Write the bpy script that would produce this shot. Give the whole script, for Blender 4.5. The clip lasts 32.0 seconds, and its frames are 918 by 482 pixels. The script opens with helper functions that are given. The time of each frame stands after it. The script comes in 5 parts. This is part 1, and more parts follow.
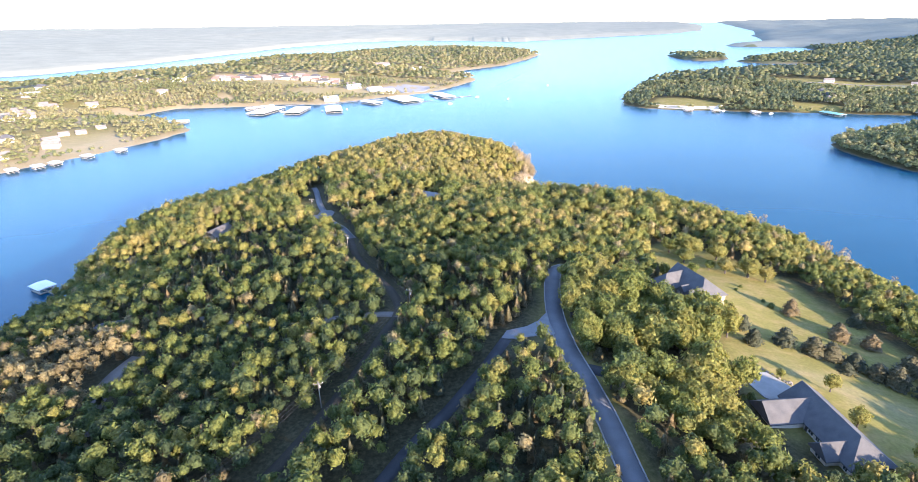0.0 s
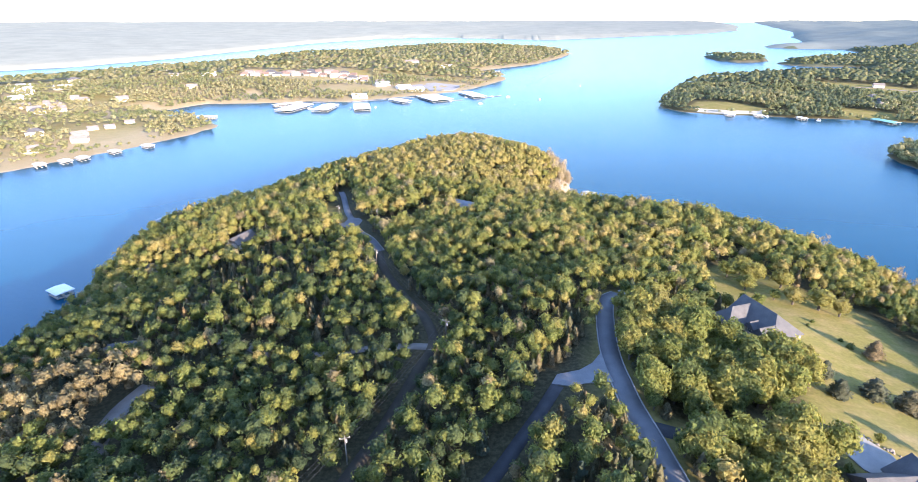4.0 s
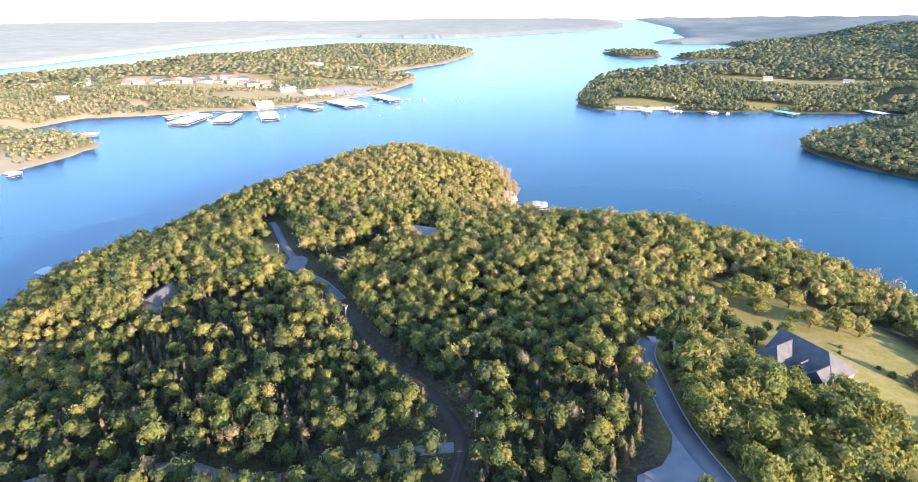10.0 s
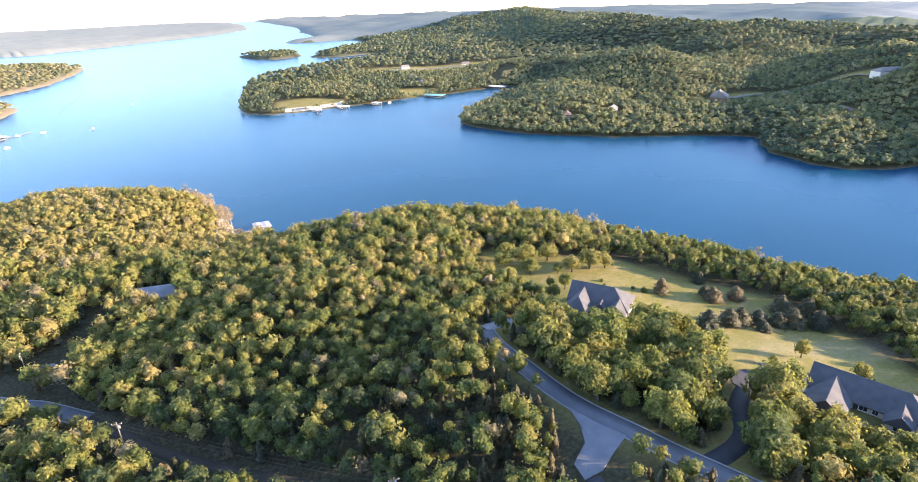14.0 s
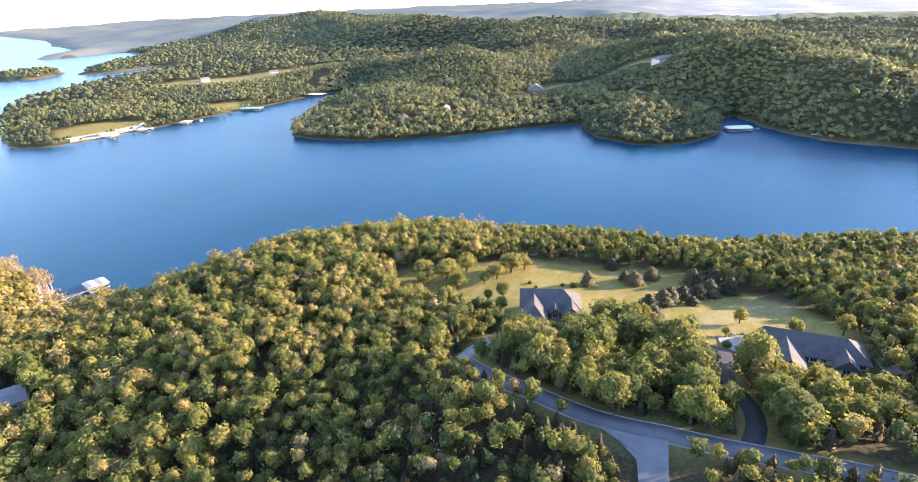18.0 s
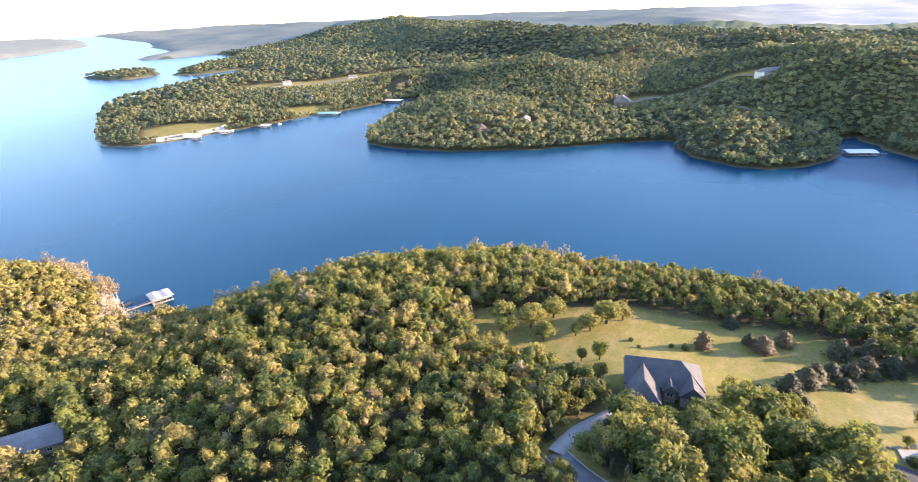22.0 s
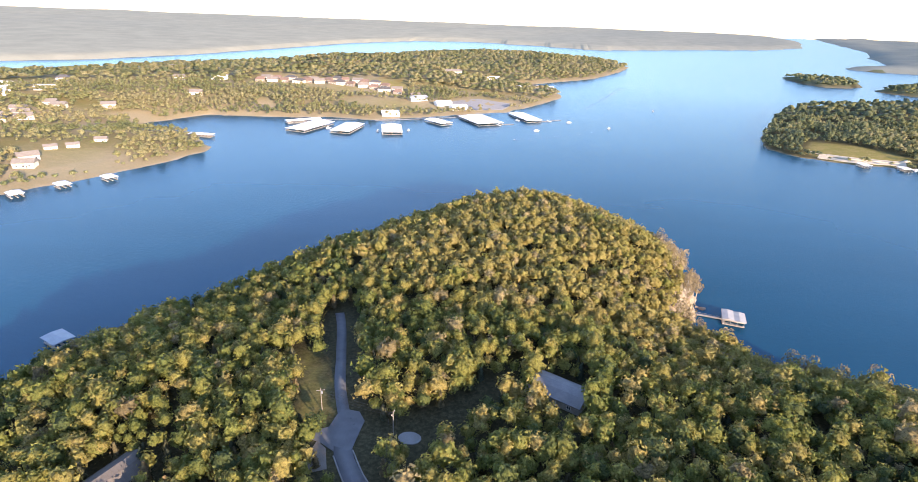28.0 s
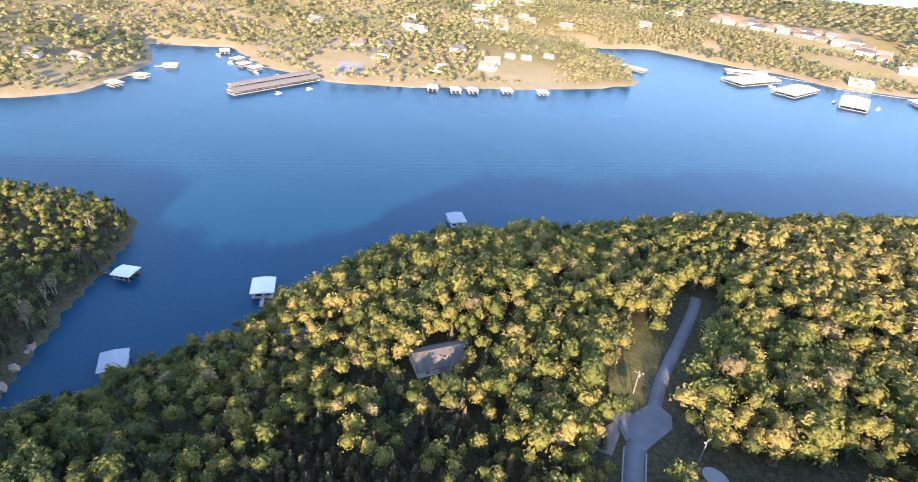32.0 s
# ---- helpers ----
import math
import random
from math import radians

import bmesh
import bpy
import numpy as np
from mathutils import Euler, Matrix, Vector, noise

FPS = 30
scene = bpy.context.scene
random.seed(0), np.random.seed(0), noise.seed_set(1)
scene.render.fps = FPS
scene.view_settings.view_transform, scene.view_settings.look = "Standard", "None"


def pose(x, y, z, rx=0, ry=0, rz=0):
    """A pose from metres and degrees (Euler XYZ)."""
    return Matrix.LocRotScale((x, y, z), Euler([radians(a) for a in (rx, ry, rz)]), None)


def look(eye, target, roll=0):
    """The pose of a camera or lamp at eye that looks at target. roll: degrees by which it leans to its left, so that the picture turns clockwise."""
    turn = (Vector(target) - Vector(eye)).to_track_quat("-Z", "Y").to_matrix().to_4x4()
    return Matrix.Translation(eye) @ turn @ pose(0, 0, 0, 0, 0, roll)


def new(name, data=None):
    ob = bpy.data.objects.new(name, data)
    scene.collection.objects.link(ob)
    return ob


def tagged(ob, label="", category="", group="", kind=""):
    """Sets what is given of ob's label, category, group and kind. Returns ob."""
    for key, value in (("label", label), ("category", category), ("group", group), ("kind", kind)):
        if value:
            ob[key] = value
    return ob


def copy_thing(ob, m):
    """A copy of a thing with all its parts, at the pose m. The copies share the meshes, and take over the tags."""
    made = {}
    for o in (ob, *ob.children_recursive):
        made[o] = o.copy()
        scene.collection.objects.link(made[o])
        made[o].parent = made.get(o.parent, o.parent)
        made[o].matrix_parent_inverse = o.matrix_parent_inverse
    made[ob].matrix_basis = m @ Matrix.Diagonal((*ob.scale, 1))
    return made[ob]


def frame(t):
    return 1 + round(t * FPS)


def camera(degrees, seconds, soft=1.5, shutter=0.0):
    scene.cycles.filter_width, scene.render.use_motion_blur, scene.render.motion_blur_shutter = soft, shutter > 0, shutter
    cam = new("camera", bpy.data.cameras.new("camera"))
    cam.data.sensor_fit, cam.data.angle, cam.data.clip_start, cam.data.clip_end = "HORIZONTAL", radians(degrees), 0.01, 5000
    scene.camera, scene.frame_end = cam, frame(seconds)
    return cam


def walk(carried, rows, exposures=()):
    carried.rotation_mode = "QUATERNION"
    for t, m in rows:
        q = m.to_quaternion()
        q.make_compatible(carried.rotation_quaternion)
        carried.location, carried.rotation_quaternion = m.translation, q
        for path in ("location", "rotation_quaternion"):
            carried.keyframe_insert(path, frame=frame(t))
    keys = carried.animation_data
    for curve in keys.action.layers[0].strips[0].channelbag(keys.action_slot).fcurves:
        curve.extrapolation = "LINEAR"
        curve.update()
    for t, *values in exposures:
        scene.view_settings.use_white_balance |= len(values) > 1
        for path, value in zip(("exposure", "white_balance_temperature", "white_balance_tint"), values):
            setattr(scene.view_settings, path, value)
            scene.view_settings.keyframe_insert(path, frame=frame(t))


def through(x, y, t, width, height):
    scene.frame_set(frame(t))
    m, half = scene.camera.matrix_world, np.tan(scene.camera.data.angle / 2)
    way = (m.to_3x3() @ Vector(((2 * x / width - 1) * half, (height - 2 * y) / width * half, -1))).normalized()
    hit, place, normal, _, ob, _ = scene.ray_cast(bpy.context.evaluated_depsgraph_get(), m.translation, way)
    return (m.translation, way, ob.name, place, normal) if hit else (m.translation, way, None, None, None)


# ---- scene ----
EXPOSURE = 2.34
cam = camera(78.6, 32.0, soft=0.75, shutter=0.15)
PATH = [
    (0, (-0.00, 0.00, 144.00), (-0.00, 92.30, 105.52), -0.82),
    (0.5, (-1.12, 2.56, 143.96), (-0.72, 94.85, 105.46), -0.79),
    (1, (-1.96, 5.03, 144.50), (-1.43, 97.31, 105.99), -0.80),
    (1.5, (-2.15, 6.93, 144.33), (-1.53, 99.19, 105.75), -0.82),
    (2, (-2.30, 9.92, 143.96), (-1.42, 102.16, 105.35), -0.74),
    (2.5, (-3.89, 12.94, 144.27), (-3.49, 105.11, 105.49), -0.47),
    (3, (-4.05, 16.36, 144.06), (-7.93, 108.45, 105.28), -0.36),
    (3.5, (-5.29, 19.08, 144.42), (-9.50, 111.14, 105.59), -0.25),
    (5.5, (-12.08, 32.21, 144.45), (-14.27, 124.29, 105.52), -0.16),
    (6, (-14.50, 35.41, 144.73), (-16.29, 127.50, 105.79), -0.14),
    (6.5, (-16.68, 39.31, 144.77), (-17.97, 131.38, 105.76), -0.06),
    (7, (-18.57, 43.53, 144.76), (-19.66, 135.60, 105.75), -0.14),
    (7.5, (-21.05, 47.40, 144.63), (-21.96, 139.46, 105.59), -0.10),
    (8, (-23.80, 51.62, 144.42), (-24.50, 143.69, 105.39), -0.08),
    (8.5, (-26.34, 55.56, 144.59), (-26.84, 147.58, 105.46), -0.09),
    (9, (-28.80, 59.24, 144.42), (-28.33, 151.28, 105.32), -0.15),
    (9.5, (-32.11, 62.23, 144.64), (-26.58, 154.10, 105.55), -0.19),
    (10, (-35.94, 65.26, 145.25), (-23.57, 156.43, 106.08), -0.38),
    (10.5, (-39.75, 68.88, 145.38), (-23.58, 159.43, 106.15), -0.50),
    (11, (-44.14, 72.57, 145.48), (-25.97, 162.74, 106.26), -0.51),
    (11.5, (-46.75, 76.41, 145.03), (-22.19, 165.09, 105.87), -0.82),
    (12, (-50.12, 80.42, 144.80), (-16.56, 166.03, 105.50), -1.22),
    (12.5, (-54.27, 84.52, 145.13), (-13.47, 166.84, 105.66), -1.55),
    (13, (-57.47, 89.62, 144.57), (-9.36, 167.81, 104.93), -1.84),
    (13.5, (-60.38, 94.14, 144.36), (-5.16, 167.33, 104.44), -2.09),
    (14, (-64.38, 99.47, 144.12), (-2.48, 166.97, 103.97), -2.10),
    (14.5, (-67.32, 104.31, 144.42), (-0.19, 166.42, 103.99), -2.45),
    (15, (-70.48, 109.44, 144.89), (1.41, 165.78, 104.18), -2.50),
    (15.5, (-73.60, 115.27, 144.87), (2.37, 165.90, 104.06), -2.43),
    (17.5, (-78.41, 138.35, 146.09), (2.20, 180.97, 105.04), -2.71),
    (18, (-76.75, 143.07, 146.21), (4.12, 185.19, 105.17), -2.82),
    (18.5, (-74.89, 146.75, 146.14), (6.27, 188.47, 105.24), -2.94),
    (19, (-71.89, 149.91, 145.80), (9.51, 191.22, 104.96), -3.04),
    (19.5, (-68.74, 152.61, 145.76), (13.10, 193.01, 104.90), -3.11),
    (20, (-64.87, 155.31, 145.64), (17.19, 195.33, 104.82), -3.11),
    (20.5, (-60.74, 158.19, 145.32), (21.30, 198.43, 104.70), -3.03),
    (21, (-57.32, 160.64, 145.22), (24.66, 201.17, 104.77), -3.09),
    (21.5, (-54.43, 164.05, 145.54), (27.19, 205.53, 105.33), -3.00),
    (22, (-50.30, 166.23, 145.06), (25.07, 218.66, 105.43), -2.64),
    (22.5, (-47.26, 167.76, 144.88), (22.18, 228.10, 105.69), -2.47),
    (23, (-45.42, 170.18, 144.97), (19.02, 236.03, 106.09), -2.09),
    (23.5, (-44.14, 173.21, 144.43), (16.79, 242.49, 105.86), -1.71),
    (24, (-42.77, 175.98, 144.12), (13.10, 249.53, 105.80), -1.46),
    (24.5, (-41.32, 178.98, 143.39), (8.67, 256.78, 105.32), -1.08),
    (25, (-39.96, 182.46, 142.35), (3.89, 263.98, 104.51), -0.70),
    (25.5, (-39.67, 185.09, 142.54), (-3.66, 270.38, 104.75), -0.03),
    (26, (-38.72, 186.84, 143.26), (-12.14, 275.48, 105.36), 0.39),
    (26.5, (-38.52, 190.25, 142.76), (-21.58, 281.18, 104.75), 1.12),
    (28.5, (-37.11, 195.59, 144.87), (-48.29, 287.02, 105.94), 2.04),
    (29, (-37.24, 197.53, 144.63), (-47.37, 286.93, 100.97), 1.97),
    (29.5, (-37.27, 199.84, 145.91), (-48.56, 286.67, 97.62), 1.99),
    (30, (-38.20, 201.78, 145.88), (-53.70, 287.89, 97.47), 2.17),
    (30.5, (-39.41, 204.59, 144.63), (-67.57, 287.24, 95.89), 2.78),
    (31, (-39.68, 207.11, 144.30), (-81.72, 283.17, 94.83), 3.23),
    (31.5, (-40.66, 209.13, 142.90), (-94.23, 277.20, 92.93), 3.76),
    (32, (-41.10, 210.78, 142.80), (-103.90, 269.80, 92.07), 4.10),
]
walk(cam, [(t, look(eye, target, roll)) for t, eye, target, roll in PATH],
     exposures=[(0.0, EXPOSURE + 0.1, 5750, 24), (9.5, EXPOSURE + 0.1, 5850, 25), (13.0, EXPOSURE + 0.06, 6050, 26), (17.5, EXPOSURE + 0.15, 6350, 28),
                (21.5, EXPOSURE + 0.1, 6350, 28), (24.0, EXPOSURE + 0.05, 6300, 29), (26.5, EXPOSURE, 6300, 26), (28.5, EXPOSURE - 0.47, 6400, 27),
                (29.5, EXPOSURE - 0.46, 6550, 29), (30.5, EXPOSURE - 0.33, 6600, 29), (31.2, EXPOSURE - 0.08, 6500, 27), (32.0, EXPOSURE + 0.05, 6450, 27)])

# ---- daylight: low evening sun from the south-east side, clear sky ----
SUN_AZ, SUN_EL = math.atan2(0.62, -0.78), radians(13)
world = bpy.data.worlds.new("sky")
scene.world = world
world.use_nodes = True
wn = world.node_tree.nodes
sky = wn.new("ShaderNodeTexSky")
sky.sky_type, sky.sun_disc = "NISHITA", False
sky.sun_elevation, sky.sun_rotation = SUN_EL, SUN_AZ
sky.altitude, sky.air_density, sky.dust_density, sky.ozone_density = 300, 1.0, 0.25, 1.6
world.node_tree.links.new(sky.outputs[0], wn["Background"].inputs[0])
wn["Background"].inputs[1].default_value = 0.15
sun_data = bpy.data.lights.new("sun", "SUN")
sun_data.energy, sun_data.angle, sun_data.color = 4.05, radians(0.6), (1.0, 0.79, 0.51)
sun = new("sun", sun_data)
to_sun = Vector((math.sin(SUN_AZ) * math.cos(SUN_EL), math.cos(SUN_AZ) * math.cos(SUN_EL), math.sin(SUN_EL)))
sun.matrix_world = look(to_sun * 900, (0, 0, 0))

# ---- materials ----
def material(name, rough=0.8, metal=0.0, spec=0.3):
    m = bpy.data.materials.new(name)
    m.use_nodes = True
    nt = m.node_tree
    b = nt.nodes["Principled BSDF"]
    b.inputs["Roughness"].default_value = rough
    b.inputs["Metallic"].default_value = metal
    b.inputs["Specular IOR Level"].default_value = spec
    return m, nt, b


def node(nt, kind, **values):
    n = nt.nodes.new(kind)
    for key, value in values.items():
        n.inputs[key.replace("_", " ")].default_value = value
    return n


def ramp(nt, source, stops):
    r = nt.nodes.new("ShaderNodeValToRGB")
    el = r.color_ramp.elements
    while len(el) < len(stops):
        el.new(0.5)
    for e, (at, col) in zip(el, stops):
        e.position, e.color = at, (*col, 1)
    nt.links.new(source, r.inputs[0])
    return r.outputs[0]


def mixed(nt, fac, a, b, blend="MIX"):
    m = nt.nodes.new("ShaderNodeMix")
    m.data_type, m.blend_type = "RGBA", blend
    for sock, v in ((m.inputs[0], fac), (m.inputs[6], a), (m.inputs[7], b)):
        if isinstance(v, bpy.types.NodeSocket):
            nt.links.new(v, sock)
        elif isinstance(v, tuple):
            sock.default_value = (*v, 1)
        else:
            sock.default_value = v
    return m.outputs[2]


def world_noise(nt, scale, detail=4.0, rough=0.6, stretch=None, local=False):
    if local:
        src = nt.nodes.new("ShaderNodeTexCoord").outputs["Object"]
    else:
        src = nt.nodes.new("ShaderNodeNewGeometry").outputs["Position"]
    if stretch:
        mp = nt.nodes.new("ShaderNodeMapping")
        mp.inputs["Scale"].default_value = stretch
        nt.links.new(src, mp.inputs[0])
        src = mp.outputs[0]
    n = node(nt, "ShaderNodeTexNoise", Scale=scale, Detail=detail, Roughness=rough)
    nt.links.new(src, n.inputs["Vector"])
    return n.outputs["Fac"]


def bumped(nt, b, source, strength, distance):
    u = node(nt, "ShaderNodeBump", Strength=strength, Distance=distance)
    nt.links.new(source, u.inputs["Height"])
    nt.links.new(u.outputs[0], b.inputs["Normal"])


def grainy(name, low, high, scale=3.0, coarse=0.12, rough=0.8, metal=0.0, spec=0.3, bump=0.3, depth=0.03, local=False, vary=0.0):
    """A surface with grain and larger stains between two colours."""
    m, nt, b = material(name, rough, metal, spec)
    fine, large = world_noise(nt, scale, 6, 0.65, None, local), world_noise(nt, coarse, 3, 0.5, None, local)
    both = nt.nodes.new("ShaderNodeMath")
    both.operation = "MULTIPLY_ADD"
    nt.links.new(fine, both.inputs[0])
    both.inputs[1].default_value = 0.55
    half = nt.nodes.new("ShaderNodeMath")
    half.operation = "MULTIPLY"
    nt.links.new(large, half.inputs[0])
    half.inputs[1].default_value = 0.45
    nt.links.new(half.outputs[0], both.inputs[2])
    col = ramp(nt, both.outputs[0], [(0.32, low), (0.68, high)])
    if vary:
        info = nt.nodes.new("ShaderNodeObjectInfo")
        h = node(nt, "ShaderNodeHueSaturation", Saturation=1.0)
        mr = node(nt, "ShaderNodeMapRange")
        nt.links.new(info.outputs["Random"], mr.inputs[0])
        mr.inputs[3].default_value, mr.inputs[4].default_value = 1 - vary, 1 + vary
        nt.links.new(mr.outputs[0], h.inputs["Value"])
        nt.links.new(col, h.inputs["Color"])
        col = h.outputs[0]
    nt.links.new(col, b.inputs["Base Color"])
    if bump:
        bumped(nt, b, fine, bump, depth)
    return m


def leaf_material(name, stops, through=0.5, noise_scale=0.5, vary=0.12, grain=1.7):
    """Leaves: colour by the tree's own tint, by object and by clump, shade of the leaf gaps painted in, with light
    passing through.
    """
    m, nt, b = material(name, 0.6, 0, 0.25)
    tint = nt.nodes.new("ShaderNodeAttribute")
    tint.attribute_name = "tint"
    info, geo = nt.nodes.new("ShaderNodeObjectInfo"), nt.nodes.new("ShaderNodeNewGeometry")
    island = node(nt, "ShaderNodeMath")
    island.operation = "MULTIPLY_ADD"
    nt.links.new(geo.outputs["Random Per Island"], island.inputs[0])
    island.inputs[1].default_value = vary
    nt.links.new(tint.outputs["Fac"], island.inputs[2])
    patch = node(nt, "ShaderNodeMath")
    patch.operation = "MULTIPLY_ADD"
    nt.links.new(world_noise(nt, noise_scale, 2), patch.inputs[0])
    patch.inputs[1].default_value = 0.25
    nt.links.new(island.outputs[0], patch.inputs[2])
    less = node(nt, "ShaderNodeMath")
    less.operation = "SUBTRACT"
    nt.links.new(patch.outputs[0], less.inputs[0])
    less.inputs[1].default_value = 0.125 + vary / 2
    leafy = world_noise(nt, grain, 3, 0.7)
    # Noise darkens the base colour as painted shade in the gaps between leaves.
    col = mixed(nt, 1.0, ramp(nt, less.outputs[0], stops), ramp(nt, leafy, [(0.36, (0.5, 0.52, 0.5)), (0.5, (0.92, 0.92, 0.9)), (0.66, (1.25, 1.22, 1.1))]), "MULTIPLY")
    nt.links.new(col, b.inputs["Base Color"])
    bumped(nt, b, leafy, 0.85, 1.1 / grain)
    tr = nt.nodes.new("ShaderNodeBsdfTranslucent")
    nt.links.new(mixed(nt, 0.45, col, (1.0, 0.95, 0.5), "MULTIPLY"), tr.inputs["Color"])
    mx = nt.nodes.new("ShaderNodeMixShader")
    mx.inputs[0].default_value = through
    nt.links.new(b.outputs[0], mx.inputs[1])
    nt.links.new(tr.outputs[0], mx.inputs[2])
    nt.links.new(mx.outputs[0], nt.nodes["Material Output"].inputs["Surface"])
    return m


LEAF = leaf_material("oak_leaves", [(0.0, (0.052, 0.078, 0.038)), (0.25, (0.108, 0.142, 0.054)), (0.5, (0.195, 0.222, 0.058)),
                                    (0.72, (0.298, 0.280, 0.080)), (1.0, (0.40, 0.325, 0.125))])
CEDAR = leaf_material("cedar_needles", [(0.0, (0.036, 0.054, 0.036)), (0.5, (0.092, 0.090, 0.048)), (1.0, (0.185, 0.135, 0.070))], 0.2)
# Far foliage lightened beyond leaf colour, so distance haze is painted in.
HAZED_LEAF = leaf_material("hazed_far_leaves", [(0.0, (0.110, 0.145, 0.105)), (0.3, (0.175, 0.215, 0.125)), (0.6, (0.285, 0.30, 0.14)),
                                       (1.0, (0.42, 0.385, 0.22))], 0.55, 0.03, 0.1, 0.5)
TAN = leaf_material("tan_buds", [(0.0, (0.16, 0.132, 0.072)), (0.5, (0.27, 0.222, 0.112)), (1.0, (0.37, 0.305, 0.160))], 0.4)
PALE = leaf_material("pale_twigs", [(0.0, (0.24, 0.19, 0.11)), (0.5, (0.31, 0.25, 0.15)), (1.0, (0.38, 0.31, 0.20))], 0.3)
# Dirt colour lowered to stand for the tree shade over the track.
SHADED_DIRT = grainy("shaded_dirt_track", (0.034, 0.029, 0.020), (0.075, 0.064, 0.045), 5, 0.2, 0.95)
BARK = grainy("bark", (0.05, 0.042, 0.034), (0.14, 0.12, 0.1), 6, 0.6, 0.95)
POLE_WOOD = grainy("weathered_pole", (0.13, 0.118, 0.10), (0.24, 0.22, 0.19), 6, 0.6, 0.9)
BARE = grainy("bare_wood", (0.24, 0.22, 0.19), (0.42, 0.39, 0.34), 6, 0.6, 0.9)
ASPHALT = grainy("road_asphalt", (0.10, 0.105, 0.115), (0.17, 0.175, 0.185), 9, 0.25, 0.85)
CONCRETE = grainy("concrete", (0.20, 0.198, 0.192), (0.31, 0.302, 0.29), 6, 0.3, 0.85)
WORN_ASPHALT = grainy("worn_asphalt", (0.13, 0.135, 0.145), (0.23, 0.235, 0.24), 6, 0.3, 0.9)
SAND = grainy("pale_sand", (0.40, 0.34, 0.25), (0.57, 0.50, 0.38), 5, 0.2, 0.95)
# Dark asphalt, its colour deepened to stand for the shade of trees.
SHADED_DARK_ASPHALT = grainy("shaded_dark_asphalt", (0.034, 0.035, 0.038), (0.066, 0.067, 0.070), 8, 0.3, 0.9)
GRAVEL = grainy("gravel", (0.13, 0.115, 0.10), (0.27, 0.245, 0.215), 8, 0.15, 0.95)
SHINGLE = grainy("roof_shingles", (0.060, 0.062, 0.068), (0.122, 0.120, 0.120), 7, 0.4, 0.85)
SHINGLE_TAN = grainy("tan_roof_shingles", (0.16, 0.14, 0.12), (0.25, 0.225, 0.2), 7, 0.4, 0.85)
# Brown-grey shingles, taken darker in colour to stand for a roof in shade.
SHADED_BROWN_SHINGLE = grainy("shaded_brown_shingles", (0.085, 0.076, 0.068), (0.15, 0.135, 0.12), 7, 0.4, 0.85)
METAL_ROOF = grainy("metal_roofing", (0.27, 0.30, 0.335), (0.39, 0.42, 0.455), 2, 0.3, 0.6, 0.0, 0.35, 0.05)
BARN_ROOF = grainy("dull_metal_roofing", (0.16, 0.16, 0.168), (0.25, 0.245, 0.245), 2, 0.3, 0.6, 0.1, 0.4, 0.05)
WHITE_ROOF = grainy("white_metal_roofing", (0.66, 0.66, 0.65), (0.82, 0.82, 0.81), 2, 0.2, 0.5, 0.0, 0.4, 0.05)
GREEN_ROOF = grainy("green_metal_roofing", (0.14, 0.33, 0.30), (0.22, 0.44, 0.40), 2, 0.2, 0.5, 0.0, 0.4, 0.05)
STUCCO = grainy("cream_siding", (0.52, 0.47, 0.39), (0.66, 0.61, 0.52), 4, 0.4, 0.85)
STONE = grainy("stone_veneer", (0.22, 0.19, 0.16), (0.44, 0.40, 0.34), 2.2, 0.5, 0.9, bump=0.6, depth=0.08)
TRIM = grainy("white_trim", (0.70, 0.69, 0.66), (0.8, 0.79, 0.77), 3, 0.5, 0.6, bump=0.05)
WOOD = grainy("weathered_planks", (0.26, 0.235, 0.2), (0.44, 0.41, 0.36), 4, 0.7, 0.85)
DARKWOOD = grainy("dark_timber", (0.045, 0.04, 0.035), (0.10, 0.09, 0.08), 4, 0.7, 0.85)
RED_BRICK = grainy("red_brick", (0.13, 0.088, 0.072), (0.21, 0.150, 0.125), 5, 0.4, 0.9)
FLOAT = grainy("dock_float", (0.03, 0.03, 0.03), (0.07, 0.07, 0.07), 3, 0.4, 0.7)
STEEL = grainy("galvanised_steel", (0.36, 0.37, 0.38), (0.52, 0.53, 0.54), 3, 0.5, 0.45, 0.6)
BOAT_WHITE = grainy("boat_gelcoat", (0.72, 0.72, 0.71), (0.82, 0.82, 0.81), 2, 0.4, 0.3, bump=0.0)
TIMBER = grainy("brown_timber", (0.17, 0.10, 0.06), (0.28, 0.18, 0.11), 4, 0.7, 0.85)
DOCK_ROOF = grainy("weathered_dock_roofing", (0.31, 0.30, 0.285), (0.44, 0.425, 0.40), 2, 0.3, 0.6, 0.0, 0.4, 0.05)
CABLE = grainy("cable", (0.05, 0.05, 0.05), (0.09, 0.09, 0.09), 2, 0.4, 0.6, bump=0.0)


def glass_material():
    m, nt, b = material("window_glass", 0.08, 0, 0.6)
    b.inputs["Base Color"].default_value = (0.03, 0.04, 0.05, 1)
    return m


GLASS = glass_material()


